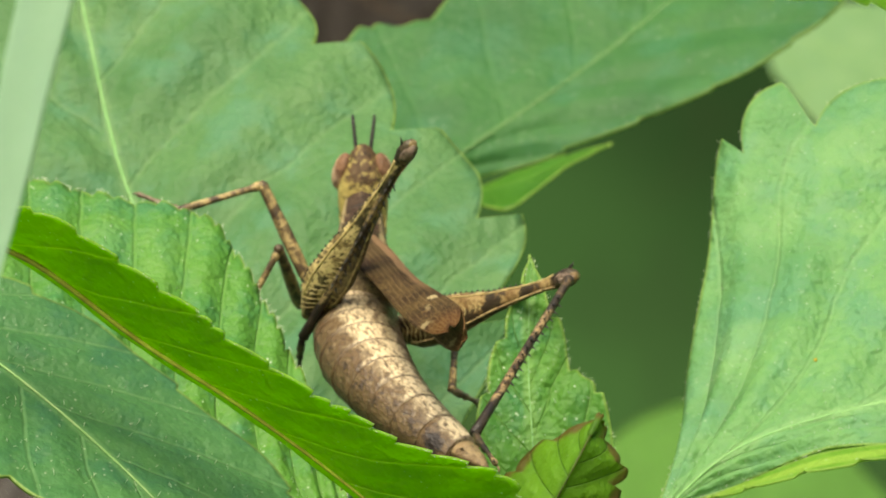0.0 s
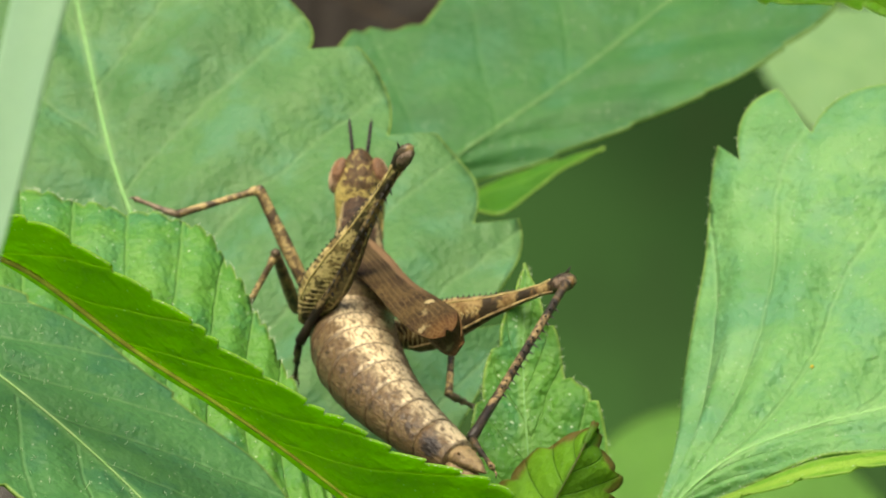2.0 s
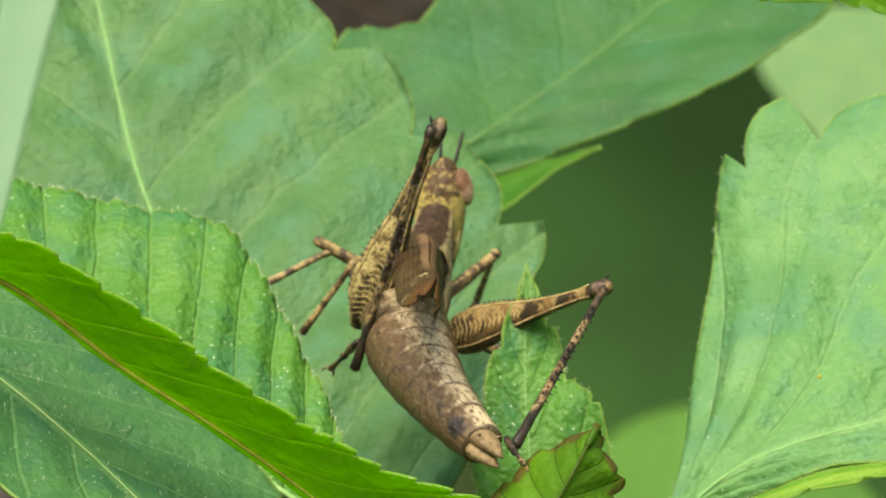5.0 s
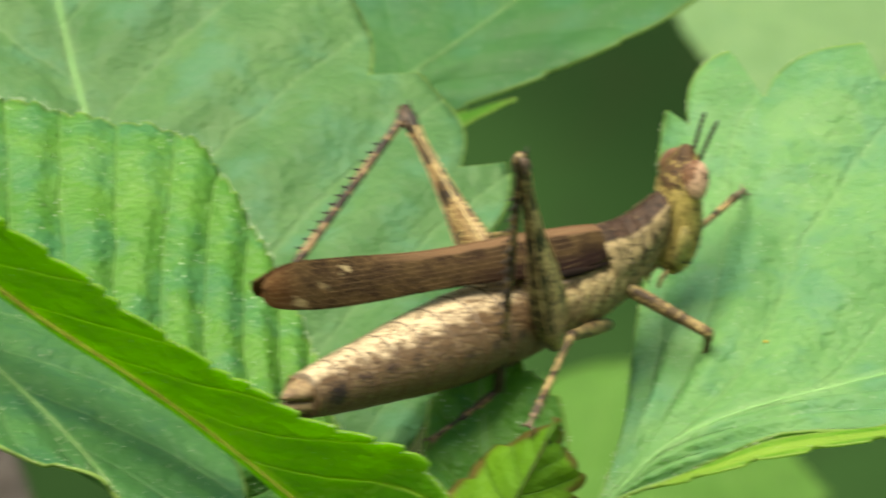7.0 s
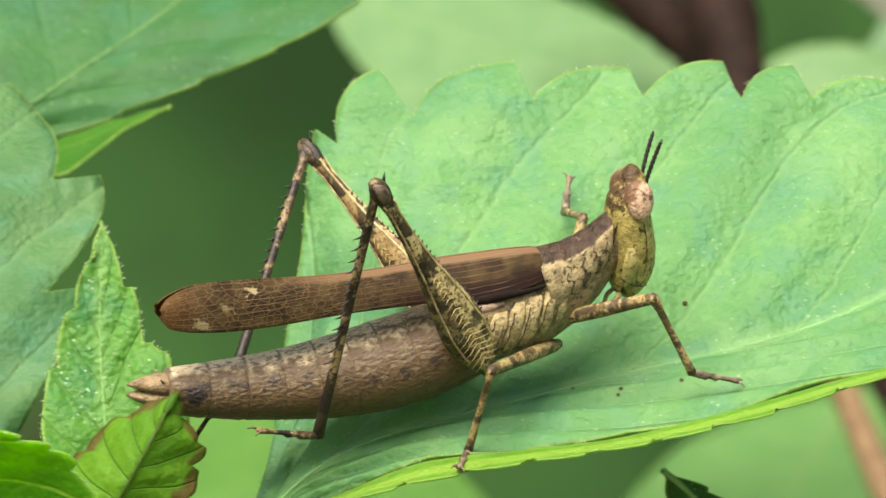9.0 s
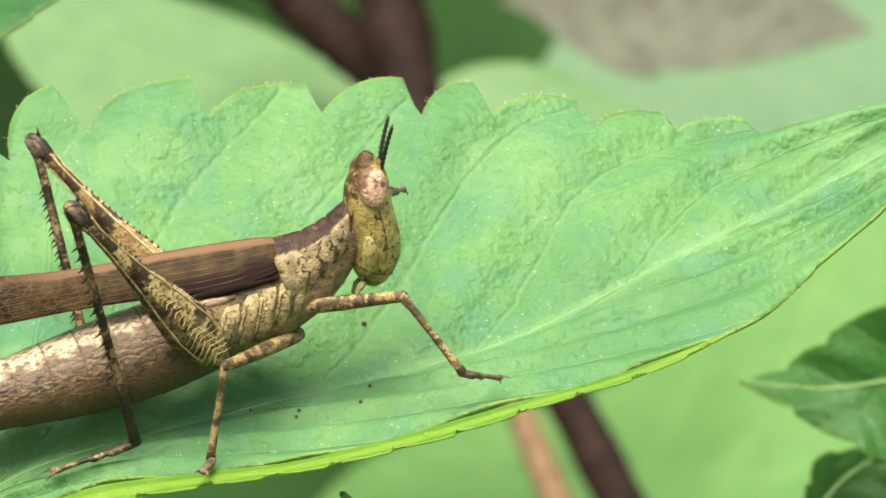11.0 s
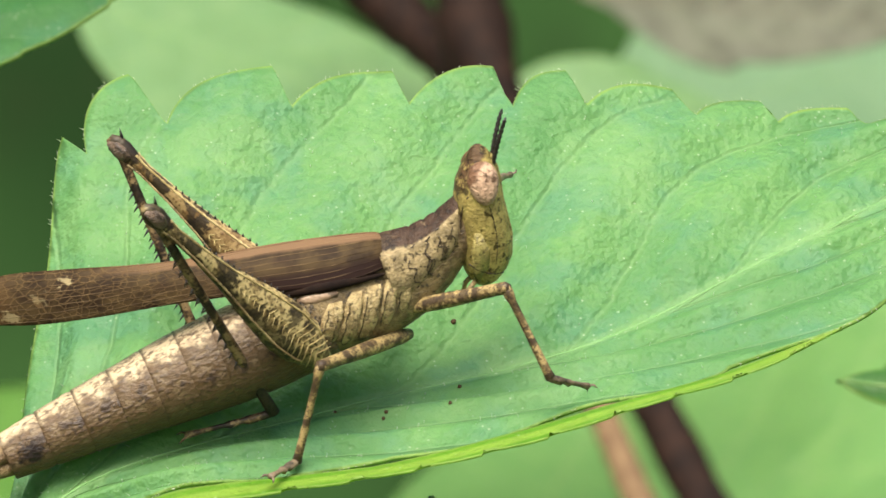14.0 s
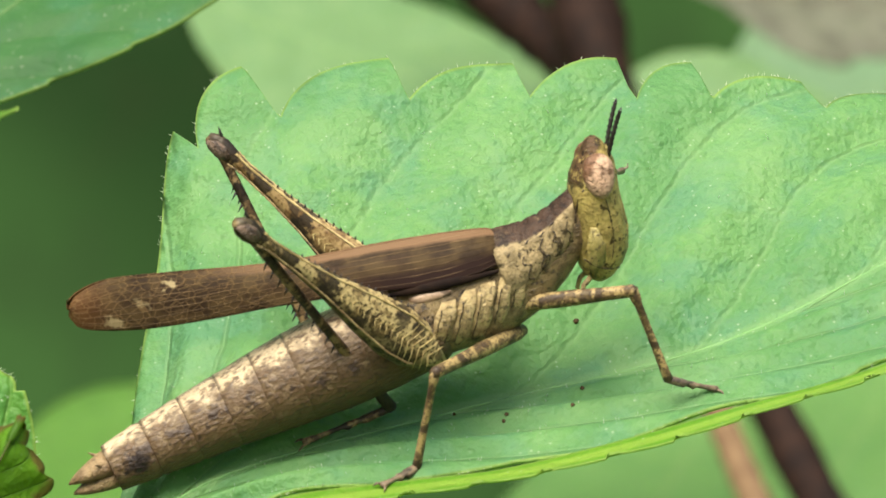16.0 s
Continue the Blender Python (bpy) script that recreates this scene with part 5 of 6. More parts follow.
# abdomen: rings that slide over one another
RINGS = 10
rings_ = []
for i in range(RINGS):
    s0, s1 = i / RINGS, (i + 1) / RINGS
    f = lambda s: float(np.interp(s, (0, 0.15, 0.3, 0.45, 0.6, 0.75, 0.88, 0.95, 1), (2.45, 2.68, 2.7, 2.45, 2.08, 1.76, 1.42, 1.15, 0.85)))
    length = 21.5 / RINGS
    bm = bmesh.new()
    if i < RINGS - 1:
        st = [((-0.5, 0, 0), f(s0) * 0.95, f(s0) * 0.84), ((0.0, 0, 0), f(s0) * 1.04, f(s0) * 0.975), ((0.3, 0, 0), f(s0) * 1.055, f(s0) * 0.992)]
        st += [((length * q, 0, 0), f(s0 + (s1 - s0) * q) * 1.06, f(s0 + (s1 - s0) * q) * 1.0) for q in (0.35, 0.6, 0.85)]
        st += [((length + 0.10, 0, 0), f(s1) * 1.065, f(s1) * 1.003), ((length + 0.16, 0, 0), f(s1) * 1.045, f(s1) * 0.97)]
        loft(bm, st, 26)
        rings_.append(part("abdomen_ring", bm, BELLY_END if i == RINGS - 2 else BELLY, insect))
    else:
        for up in (0.4, -0.4):
            loft(bm, [((-0.5, 0, up), 1.08, 0.72), ((0.3, 0, up), 0.95, 0.6), ((1.0, 0, up), 0.72, 0.44), ((1.6, 0, up * 0.9), 0.42, 0.3), ((2.2, 0, up * 0.8), 0.06, 0.06)], 12)
        for s in (-1, 1):
            spike(bm, (0.0, s * 0.6, 0.6), (0.5, s * 0.95, 1.05), 0.16)
        rings_.append(part("egg_valve", bm, VALVE, insect, "pale pointed tail valves"))


def bone(a, b, up=(0, 0, 1)):
    """The pose of a limb that runs along its own x axis from a to b (millimetres in the insect's space)."""
    a, b = Vector(a), Vector(b)
    x = (b - a).normalized()
    y = Vector(up).cross(x)
    y.normalize()
    z = x.cross(y)
    m = Matrix((x, y, z)).transposed().to_4x4()
    m.translation = a * MM
    return m


def limb(kind, size, hind, inner):
    """Thigh, shin and foot of one leg; each lies along x from its joint."""
    L1, L2, L3 = size
    bm = bmesh.new()
    if hind:
        prof = [(-0.03, 0.35, 0.4), (0.03, 0.55, 0.8), (0.12, 0.74, 1.4), (0.22, 0.78, 1.55), (0.38, 0.66, 1.25), (0.55, 0.46, 0.76), (0.72, 0.33, 0.48), (0.86, 0.29, 0.38), (0.92, 0.36, 0.5), (0.97, 0.44, 0.62), (1.01, 0.4, 0.55), (1.04, 0.2, 0.25)]
    else:
        prof = [(-0.42, 0.3, 0.3), (-0.3, 0.42, 0.42), (0.05, 0.42, 0.45), (0.3, 0.4, 0.46), (0.7, 0.33, 0.38), (0.93, 0.32, 0.36), (1.0, 0.34, 0.36), (1.05, 0.2, 0.2)]
    loft(bm, [((L1 * s, 0, 0), w, h) for s, w, h in prof], 16)
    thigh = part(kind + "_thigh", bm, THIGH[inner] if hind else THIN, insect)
    if hind:
        for s in (-1, 1):
            bm = bmesh.new()
            loft(bm, [((L1 * 0.93, s * 0.30, -0.05), 0.12, 0.25), ((L1 * 0.965, s * 0.40, -0.02), 0.16, 0.42), ((L1 * 1.0, s * 0.38, -0.05), 0.14, 0.36), ((L1 * 1.03, s * 0.25, -0.2), 0.06, 0.12)], 10)
            part("knee_lobe", bm, KNEE, thigh)
        bm = bmesh.new()
        spike(bm, (L1 * 1.0, 0, 0.45), (L1 * 1.035, 0, 0.85), 0.14)
        part("knee_spine", bm, BLACK, thigh)
    if hind:
        # herringbone ridges on both faces, and beaded keels above and below
        bm = bmesh.new()
        for s in (-1, 1):
            for k in range(17):
                x0 = 1.0 + 0.42 * k
                w = np.interp(x0 / L1, [p[0] for p in prof], [p[1] for p in prof])
                h = np.interp(x0 / L1, [p[0] for p in prof], [p[2] for p in prof])
                for up in (-1, 1):
                    loft(bm, [((x0, s * (w + 0.02), 0), 0.03, 0.03), ((x0 - 0.35, s * (w * 0.88 + 0.0), up * h * 0.42), 0.036, 0.036), ((x0 - 0.6, s * (w * 0.6 + 0.0), up * h * 0.78), 0.02, 0.02)], 5)
        tagged(part("ridge", bm, RIDGE, thigh, "pale herringbone ridges"), kind="stuff")
        bm = bmesh.new()
        for k in range(22):
            x0 = 1.2 + 0.46 * k
            h = np.interp(x0 / L1, [p[0] for p in prof], [p[2] for p in prof])
            spike(bm, (x0, 0, h - 0.05), (x0 + 0.12, 0, h + 0.16), 0.09)
        tagged(part("keel", bm, BLACK, thigh), kind="stuff")
        # pale beaded rails along both faces
        for s in (-1, 1):
            for up in (0.8, -0.72):
                bm = bmesh.new()
                st = []
                for k in range(60):
                    x0 = 0.09 + 0.83 * k / 59
                    w = np.interp(x0, [p[0] for p in prof], [p[1] for p in prof])
                    h = np.interp(x0, [p[0] for p in prof], [p[2] for p in prof])
                    bead = 0.055 + 0.03 * (k % 2)
                    st.append(((L1 * x0, s * w * math.sqrt(1 - up * up), up * h), bead, bead))
                loft(bm, st, 6)
                part("rail", bm, RIDGE if up > 0 else LIMB, thigh, "pale beaded rail")
    bm = bmesh.new()
    r = 0.30 if hind else 0.24
    loft(bm, [((-0.15, 0, 0), r * 1.1, r * 1.2), ((0.4, 0, 0), r * 1.2, r * 1.35), ((0.9, 0, 0), r * 0.85, r * 0.95), ((L2 * 0.5, 0, 0), r * 0.85, r * 0.9), ((L2 * 0.92, 0, 0), r, r * 1.1), ((L2, 0, 0), r * 1.2, r * 1.25), ((L2 + 0.15, 0, 0), r * 0.6, r * 0.6)], 12)
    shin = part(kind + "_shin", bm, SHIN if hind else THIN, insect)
    if hind:
        for s in (-1, 1):
            for k in range(13):
                x0 = 2.6 + 0.75 * k + 0.3 * (s > 0)
                bm = bmesh.new()
                spike(bm, (x0, s * 0.14, 0.2), (x0 + 0.3, s * 0.34, 0.58), 0.085)
                part("spine", bm, BLACK, shin)
    bm = bmesh.new()
    q = L3
    loft(bm, [((-0.1, 0, 0), 0.2, 0.2), ((q * 0.1, 0, 0), 0.26, 0.24), ((q * 0.30, 0, -0.05), 0.28, 0.24), ((q * 0.36, 0, 0), 0.17, 0.16), ((q * 0.5, 0, -0.05), 0.27, 0.22), ((q * 0.56, 0, 0), 0.14, 0.14), ((q * 0.8, 0, 0), 0.15, 0.15), ((q * 0.95, 0, 0), 0.24, 0.2), ((q, 0, 0), 0.12, 0.1)], 12)
    for s in (-1, 1):
        loft(bm, [((q * 0.94, s * 0.1, 0), 0.09, 0.09), ((q * 1.02, s * 0.32, 0.02), 0.07, 0.07), ((q * 1.08, s * 0.42, -0.15), 0.02, 0.02)], 6)
    foot = part(kind + "_foot", bm, FOOT if not hind else SHIN, insect, "dark clawed foot")
    return thigh, shin, foot


LEGS = {}
for key, kind, size, hip in (("LF", "fore", (5.2, 5.6, 3.0), (3.2, 1.5, 0.2)), ("RF", "fore", (5.2, 5.6, 3.0), (3.2, -1.5, 0.2)), ("LM", "middle", (5.4, 5.8, 2.8), (0.9, 1.9, -2.0)),
                             ("RM", "middle", (5.4, 5.8, 2.8), (0.9, -1.9, -2.0)), ("LH", "hind", (15.0, 16.5, 5.2), (-2.6, 2.7, -2.7)), ("RH", "hind", (15.0, 16.5, 5.2), (-2.6, -2.7, -2.7))):
    LEGS[key] = (hip, limb(kind, size, kind == "hind", 1 if key[0] == "L" else -1))


def step(key, knees, ankles, toes, turned=0.0, early=None):
    """Keys one leg from the places of its joints in the insect's space: seconds, x, y, z in millimetres. early: where the hip lies while the leg is drawn up at first."""
    rest, (thigh, shin, foot) = LEGS[key]
    hips = [early if early and t < 4 else rest for t, *_ in knees]
    walk(thigh, [(t, bone(h, k, (0, 1, 0.1) if t < turned else (0, 0, 1))) for h, (t, *k) in zip(hips, knees)])
    walk(shin, [(t, bone(k, a, Vector(k) - Vector(h))) for h, (t, *k), (_, *a) in zip(hips, knees, ankles)])
    walk(foot, [(t, bone(a, e, Vector(k) - Vector(a))) for (t, *k), (_, *a), (_, *e) in zip(knees, ankles, toes)])


def bend(tips):
    """Keys the abdomen's rings along an arc from its root by way of its middle to its tip: seconds and both places."""
    root = Vector((-2.6, 0, -1.5))
    rows = [[] for _ in rings_]
    for t, *ends in tips:
        mid, tip = Vector(ends[:3]), Vector(ends[3:])
        ctrl = 2 * mid - (root + tip) / 2
        arc = lambda s: root * (1 - s) ** 2 + ctrl * (2 * s * (1 - s)) + tip * s ** 2
        for i, r in enumerate(rows):
            r.append((t, bone(arc(i / RINGS), arc((i + 1) / RINGS))))
    for ob, r in zip(rings_, rows):
        walk(ob, r)


def motions():
    walk(insect, [(t, pose(x * MM, y * MM, z * MM, *turn)) for t, x, y, z, *turn in [(0, -5.7, 5.31, -2.6, 0, -3, 91), (1, -5.63, 5.31, -2.49, 0, -3, 91), (2, -5.44, 5.31, -2.6, 0, -3, 91), (3, -5.48, 5.31, -3.08, 0, -3, 91), (3.7, -5.26, 5.31, -2.97, 0, -3, 91), (5.8, 0.5, 4.2, -2.59, 12, 5, 60), (6, 1.09, 3.94, -2.72, 12, -3, 47), (6.2, 4.08, 3.17, -4.23, 12, -3, 40), (6.5, 10.29, -0.58, -5.04, 17, -2, 36), (7, 14.57, -2.53, -4.62, 20, 1.5, 35), (7.5, 14.35, -4.49, -3.74, 20, 3.5, 33), (8, 22.72, -5.26, -4.59, 20, 6.5, 25), (8.5, 26.42, -5.11, -5.02, 20, 2.5, 22), (9, 31.63, -5.01, -5.4, 20, 1.5, 19), (9.5, 33.36, -4.9, -5.02, 20, -0, 15), (10, 34.79, -4.8, -4.11, 20, -1, 11), (12.5, 35.71, -4.71, -3.64, 20, 0.5, 6), (14.5, 36.65, -4.69, -3.79, 20, 1, 5), (16, 36.12, -4.72, -3.72, 20, -0, 7)]])
    bend([(0, -10.76, -2.0, -5.53, -19.05, -9.1, -10.5), (3.7, -10.76, -2.0, -5.53, -19.05, -9.1, -10.5), (5.8, -11.2, -5.0, -4.2, -17.6, -12.6, -8.4), (6, -11.39, -5.59, -3.93, -17.33, -13.57, -7.65), (6.2, -11.59, -5.95, -4.17, -17.46, -13.74, -7.43), (6.5, -11.86, -4.07, -2.82, -21.36, -9.70, -5.33), (7, -12.95, -2.48, -4.07, -22.96, -5.90, -5.62), (7.5, -13.1, -2.02, -4.5, -23.4, -4.80, -6.26), (8, -11.05, 0.34, -4.61, -23.37, 0.80, -6.11), (8.5, -11.34, 0.25, -4.75, -23.65, 0.60, -6.04), (9, -11.88, 0.44, -4.95, -23.66, 1.05, -6.05), (9.5, -11.83, -1.68, -4.22, -23.23, -4.00, -4.16), (10, -12.75, -1.26, -4.11, -23.87, -3.00, -4.55), (12.5, -11.45, -0.85, -5.6, -22.2, -2.0, -10.9), (14.5, -11.6, -0.85, -5.2, -22.5, -2.0, -10.4), (16, -11.51, -0.67, -5.36, -22.41, -1.60, -10.8)])
    step("LF", [(0, 3.28, 6.42, 6.6), (3.7, 3.28, 6.42, 6.6), (5.8, 0.3, 5.82, 0.23), (6, -0.47, 5.17, 0.58), (6.2, 4.25, 1.9, 5.28), (6.5, 3.18, 3.13, 5.14), (7, 7.02, -0.33, 3.22), (7.5, 6.9, 0.05, 3.56), (8, 3.55, 2.83, 5.22), (8.5, 6.54, 1.28, 4.18), (9, 4.88, 4.15, 4.35), (9.5, 6.75, 1.63, 4), (10, 7.09, 1.69, 3.64), (12.5, 7.08, 2.03, 3.62), (14.5, 7.02, 2.11, 3.67), (16, 7.07, 1.95, 3.65)],
         [(0, 2.8, 11.81, 5.0), (3.7, 2.8, 11.81, 5.0), (5.8, -2.3, 9.24, -3.36), (6, -4.45, 8.27, -1.84), (6.2, 0.58, -2.31, 5.63), (6.5, 1.65, 7.35, 1.79), (7, 11.69, 2.02, 5.22), (7.5, 10.56, 4.28, 3.81), (8, 3.1, 7.35, 1.94), (8.5, 9.86, 5.57, 5.54), (9, 5.84, 9.45, 2.81), (9.5, 11.17, 5.03, 4.52), (10, 9.99, 6.47, 4.01), (12.5, 8.33, 7.44, 4.34), (14.5, 8.13, 7.54, 4.48), (16, 8.07, 7.42, 4.34)],
         [(0, 2.61, 14.6, 6.08), (3.7, 2.61, 14.6, 6.08), (5.8, -3.97, 11.53, -4.32), (6, -6.68, 10.18, -2.48), (6.2, 2.05, -0.03, 4.35), (6.5, 2.83, 9.79, 0.51), (7, 13.88, 4.06, 4.99), (7.5, 12.31, 6.69, 4.17), (8, 4.26, 9.98, 2.78), (8.5, 11.36, 8.16, 5.79), (9, 6.78, 11.9, 4.27), (9.5, 12.77, 7.03, 6.08), (10, 11.44, 9.05, 4.51), (12.5, 9.85, 9.96, 3.75), (14.5, 9.37, 10.21, 3.9), (16, 9.59, 9.93, 3.72)], early=(3.2, 4.2, 1.9))
    step("RF", [(0, 6.82, -0.42, 3.77), (3.7, 6.82, -0.42, 3.77), (5.8, 5.83, -5.59, 2.05), (6, 6.76, -5.29, 0.07), (6.2, 6.62, -4.9, -1.74), (6.5, 7.17, -4.79, -0.49), (7, 6.94, -4.85, -1.16), (7.5, 7.19, -4.66, -0.88), (8, 7.81, -3.52, 1.5), (8.5, 7.08, -4.66, 1.62), (9, 6.4, -4.83, 2.59), (9.5, 6.68, -4.68, 2.39), (10, 7.37, -4.28, 1.6), (12.5, 7.77, -3.51, 1.64), (14.5, 7.1, -4.2, 2.34), (16, 7.86, -3.38, 1.53)],
         [(0, 11.39, -0.4, 0.54), (3.7, 11.39, -0.4, 0.54), (5.8, 10.17, -3.33, -0.67), (6, 7.01, -1.92, -4.39), (6.2, 6.32, -0.2, -4.77), (6.5, 11.02, -4.6, -4.55), (7, 9.12, -2.46, -5.73), (7.5, 7.87, -1.53, -5.47), (8, 10.78, -3.98, -3.22), (8.5, 7.35, -2.71, -3.63), (9, 9.57, -4.93, -2.02), (9.5, 8.5, -4.14, -2.88), (10, 11.07, -5.3, -2.48), (12.5, 10.85, -5.72, -2.48), (14.5, 9.55, -5.56, -2.5), (16, 10.15, -3.52, -3.58)],
         [(0, 13.36, -1.45, -1.46), (3.7, 13.36, -1.45, -1.46), (5.8, 12.29, -1.68, -2), (6, 7.86, -3.54, -6.77), (6.2, 7.58, -0.43, -7.48), (6.5, 13.13, -6.57, -5.36), (7, 11.44, -4.35, -5.97), (7.5, 10.13, -3.37, -6.17), (8, 13.74, -3.92, -2.74), (8.5, 10.33, -2.66, -3.97), (9, 12.52, -5.42, -2.31), (9.5, 11.41, -4.08, -3.57), (10, 13.99, -4.76, -2.87), (12.5, 13.32, -4.38, -3.54), (14.5, 12.22, -4.5, -3.38), (16, 13.05, -3.24, -4.3)])
    step("LM", [(0, -2.9, 5.0, 2.7), (3.7, -2.9, 5.0, 2.7), (5.8, -4.43, 2.67, -2.42), (6, -3.01, 5.26, -3.6), (6.2, -3.06, 5.3, -0.62), (6.5, -1.41, 4.83, 1.9), (7, -1.86, 5.02, 1.43), (7.5, -2.41, 4.98, 0.95), (8, -2.74, 4.57, 0.97), (8.5, -3.11, 4.52, 0.49), (9, -2.86, 4.43, 0.94), (9.5, -3.15, 4.99, -0.21), (10, -3.68, 4.26, -0.38), (12.5, 0, 7.18, -2.7), (14.5, 3.3, 6.71, -2.49), (16, 3.56, 6.59, -2.38)],
         [(0, -3.2, 7.9, -2.55), (3.7, -3.2, 7.9, -2.55), (5.8, -2.8, 6.76, -6.2), (6, -3.27, 10.29, -6.47), (6.2, -7.77, 8.47, -1.81), (6.5, 2.05, 9.24, 0.45), (7, -0.53, 10.24, -0.71), (7.5, -0.54, 9.88, -1.53), (8, -1.91, 9.87, -1.24), (8.5, -2.6, 9.79, -1.87), (9, -3, 9.05, -2.57), (9.5, -3.7, 9.33, -4.02), (10, -4.6, 8.58, -4.14), (12.5, 0.16, 11.99, -5.94), (14.5, 5.7, 11.24, -5.2), (16, 6.37, 10.73, -5.3)],
         [(0, -5.4, 9.2, -2.7), (3.7, -5.4, 9.2, -2.7), (5.8, -4.3, 8.78, -7.42), (6, -5.91, 11.07, -6.95), (6.2, -10.04, 10.11, -1.89), (6.5, -0.26, 7.66, 0.48), (7, -2.32, 8.12, -0.34), (7.5, -2.25, 7.69, -1.2), (8, -3.32, 7.47, -0.89), (8.5, -3.94, 7.38, -1.39), (9, -5.11, 7.31, -1.97), (9.5, -5.68, 7.49, -3.31), (10, -6.44, 6.62, -3.36), (12.5, 1.15, 9.38, -5.67), (14.5, 6.29, 8.57, -4.59), (16, 7.11, 8.09, -4.71)], early=(1.5, 4.31, -0.08))
    step("RM", [(0, -2.05, -6.29, -3.08), (3.7, -2.05, -6.29, -3.08), (5.8, -1.63, -6.55, -3.08), (6, -1.91, -6.41, -2.96), (6.2, -1.23, -6.67, -0.63), (6.5, -1.99, -5.59, 0.68), (7, -3.32, -5.21, -1.36), (7.5, -0.41, -6.88, -3.63), (8, -2.53, -5.63, -3.86), (8.5, -2.47, -6.1, -1.59), (9, -3.27, -5.33, -1.97), (9.5, -2.77, -5.79, -1.26), (10, -2.91, -5.7, -1.56), (12.5, -2.85, -5.79, -2.03), (14.5, -3.15, -5.48, -2.06), (16, -3.09, -5.52, -2.35)],
         [(0, -7.07, -6.22, -5.98), (3.7, -7.07, -6.22, -5.98), (5.8, -5.32, -7.56, -7.44), (6, -6.13, -8.05, -6.59), (6.2, 1.45, -10.06, -4.5), (6.5, -2.51, -7.28, -4.84), (7, -6.9, -8.62, -4.39), (7.5, 3.35, -6.96, -8.04), (8, -1.76, -4.75, -9.54), (8.5, -0.41, -5.42, -6.97), (9, -3.46, -4.05, -7.62), (9.5, -2.16, -4.87, -6.96), (10, -3.14, -5.35, -7.35), (12.5, -3.43, -6.06, -7.8), (14.5, -4.2, -5.32, -7.76), (16, -3.7, -4.93, -8.09)],
         [(0, -5.15, -7.97, -7.03), (3.7, -5.15, -7.97, -7.03), (5.8, -3.23, -6.19, -8.7), (6, -4.6, -6.33, -8.18), (6.2, 3.65, -10.13, -6.23), (6.5, -4.04, -9.56, -5.4), (7, -8.76, -10.6, -5.05), (7.5, 3.41, -9.64, -8.85), (8, -2.94, -7.29, -9.65), (8.5, -1.24, -8.07, -6.64), (9, -4.85, -6.48, -7.65), (9.5, -3.04, -7.51, -6.7), (10, -3.92, -7.99, -6.89), (12.5, -5.03, -8.36, -7.66), (14.5, -6, -7.47, -7.85), (16, -5.86, -6.69, -8.41)])
    step("LH", [(0, -13.65, -3.78, 9.64), (3.7, -13.65, -3.78, 9.64), (5.8, -7.68, -0.9, 10.95), (6, -6.38, -1.77, 11.11), (6.2, -6.69, -1.57, 11.08), (6.5, -2.25, 13.65, 7.55), (7, -4.63, 15.1, 5.5), (7.5, -6, 14.99, 5.2), (8, -13.08, 11.19, 3.87), (8.5, -9.87, 13.42, 4.86), (9, -9.91, 13.22, 5.1), (9.5, -11.23, 12, 5.3), (10, -11.46, 11.22, 5.9), (12.5, -13.67, 7.14, 6.4), (14.5, -13.74, 6.93, 6.41), (16, -13.76, 7.29, 6.21)],
         [(0, -5.31, 3.4, -2.87), (3.7, -5.31, 3.4, -2.87), (5.8, -14.78, -2.87, -3.82), (6, -17.44, -7.86, 0.49), (6.2, -17.87, -8.3, 0.98), (6.5, -14.04, 6.08, -1.17), (7, -15.78, 8.93, -4.97), (7.5, -16.37, 10.78, -6.92), (8, -24.36, 11.73, -8.17), (8.5, -19.76, 5.38, -5.61), (9, -16.2, 3, -6.25), (9.5, -18.21, 1.6, -5.46), (10, -12.13, 1.8, -7.58), (12.5, -8.19, 3.2, -8.69), (14.5, -6.62, 3.2, -8.02), (16, -6.27, 3.2, -7.91)],
         [(0, -0.87, 3.9, -5.43), (3.7, -0.87, 3.9, -5.43), (5.8, -11.33, 0.51, -5.73), (6, -16, -3.7, -2.29), (6.2, -22.08, -5.6, -0.44), (6.5, -18.37, 8.17, -3.15), (7, -20.21, 11.1, -6.64), (7.5, -21.48, 10.53, -7.84), (8, -28.97, 9.48, -9), (8.5, -24.92, 5.75, -5.13), (9, -17.7, 4.5, -10.75), (9.5, -19.71, 3.1, -9.96), (10, -13.63, 3.3, -12.08), (12.5, -9.69, 4.7, -13.19), (14.5, -8.12, 4.7, -12.52), (16, -7.77, 4.7, -12.41)], 6.1, early=(-5.6, 2.9, -1.11))
    hinge = pose(0.6 * MM, 0, 3.0 * MM)
    for ob in wings_:
        walk(ob, [(t, hinge @ pose(0, 0, 0, roll, pitch, yaw) @ hinge.inverted()) for t, roll, pitch, yaw in ((0, 34, -3.5, 23), (3.7, 34, -3.5, 23), (5.8, 10, -4, 10), (6.0, 8, -8, 12), (6.2, 5, -6.5, 10), (6.5, 0, -2.5, 0), (7.0, 0, 0, 0), (16, 0, 0, 0))])
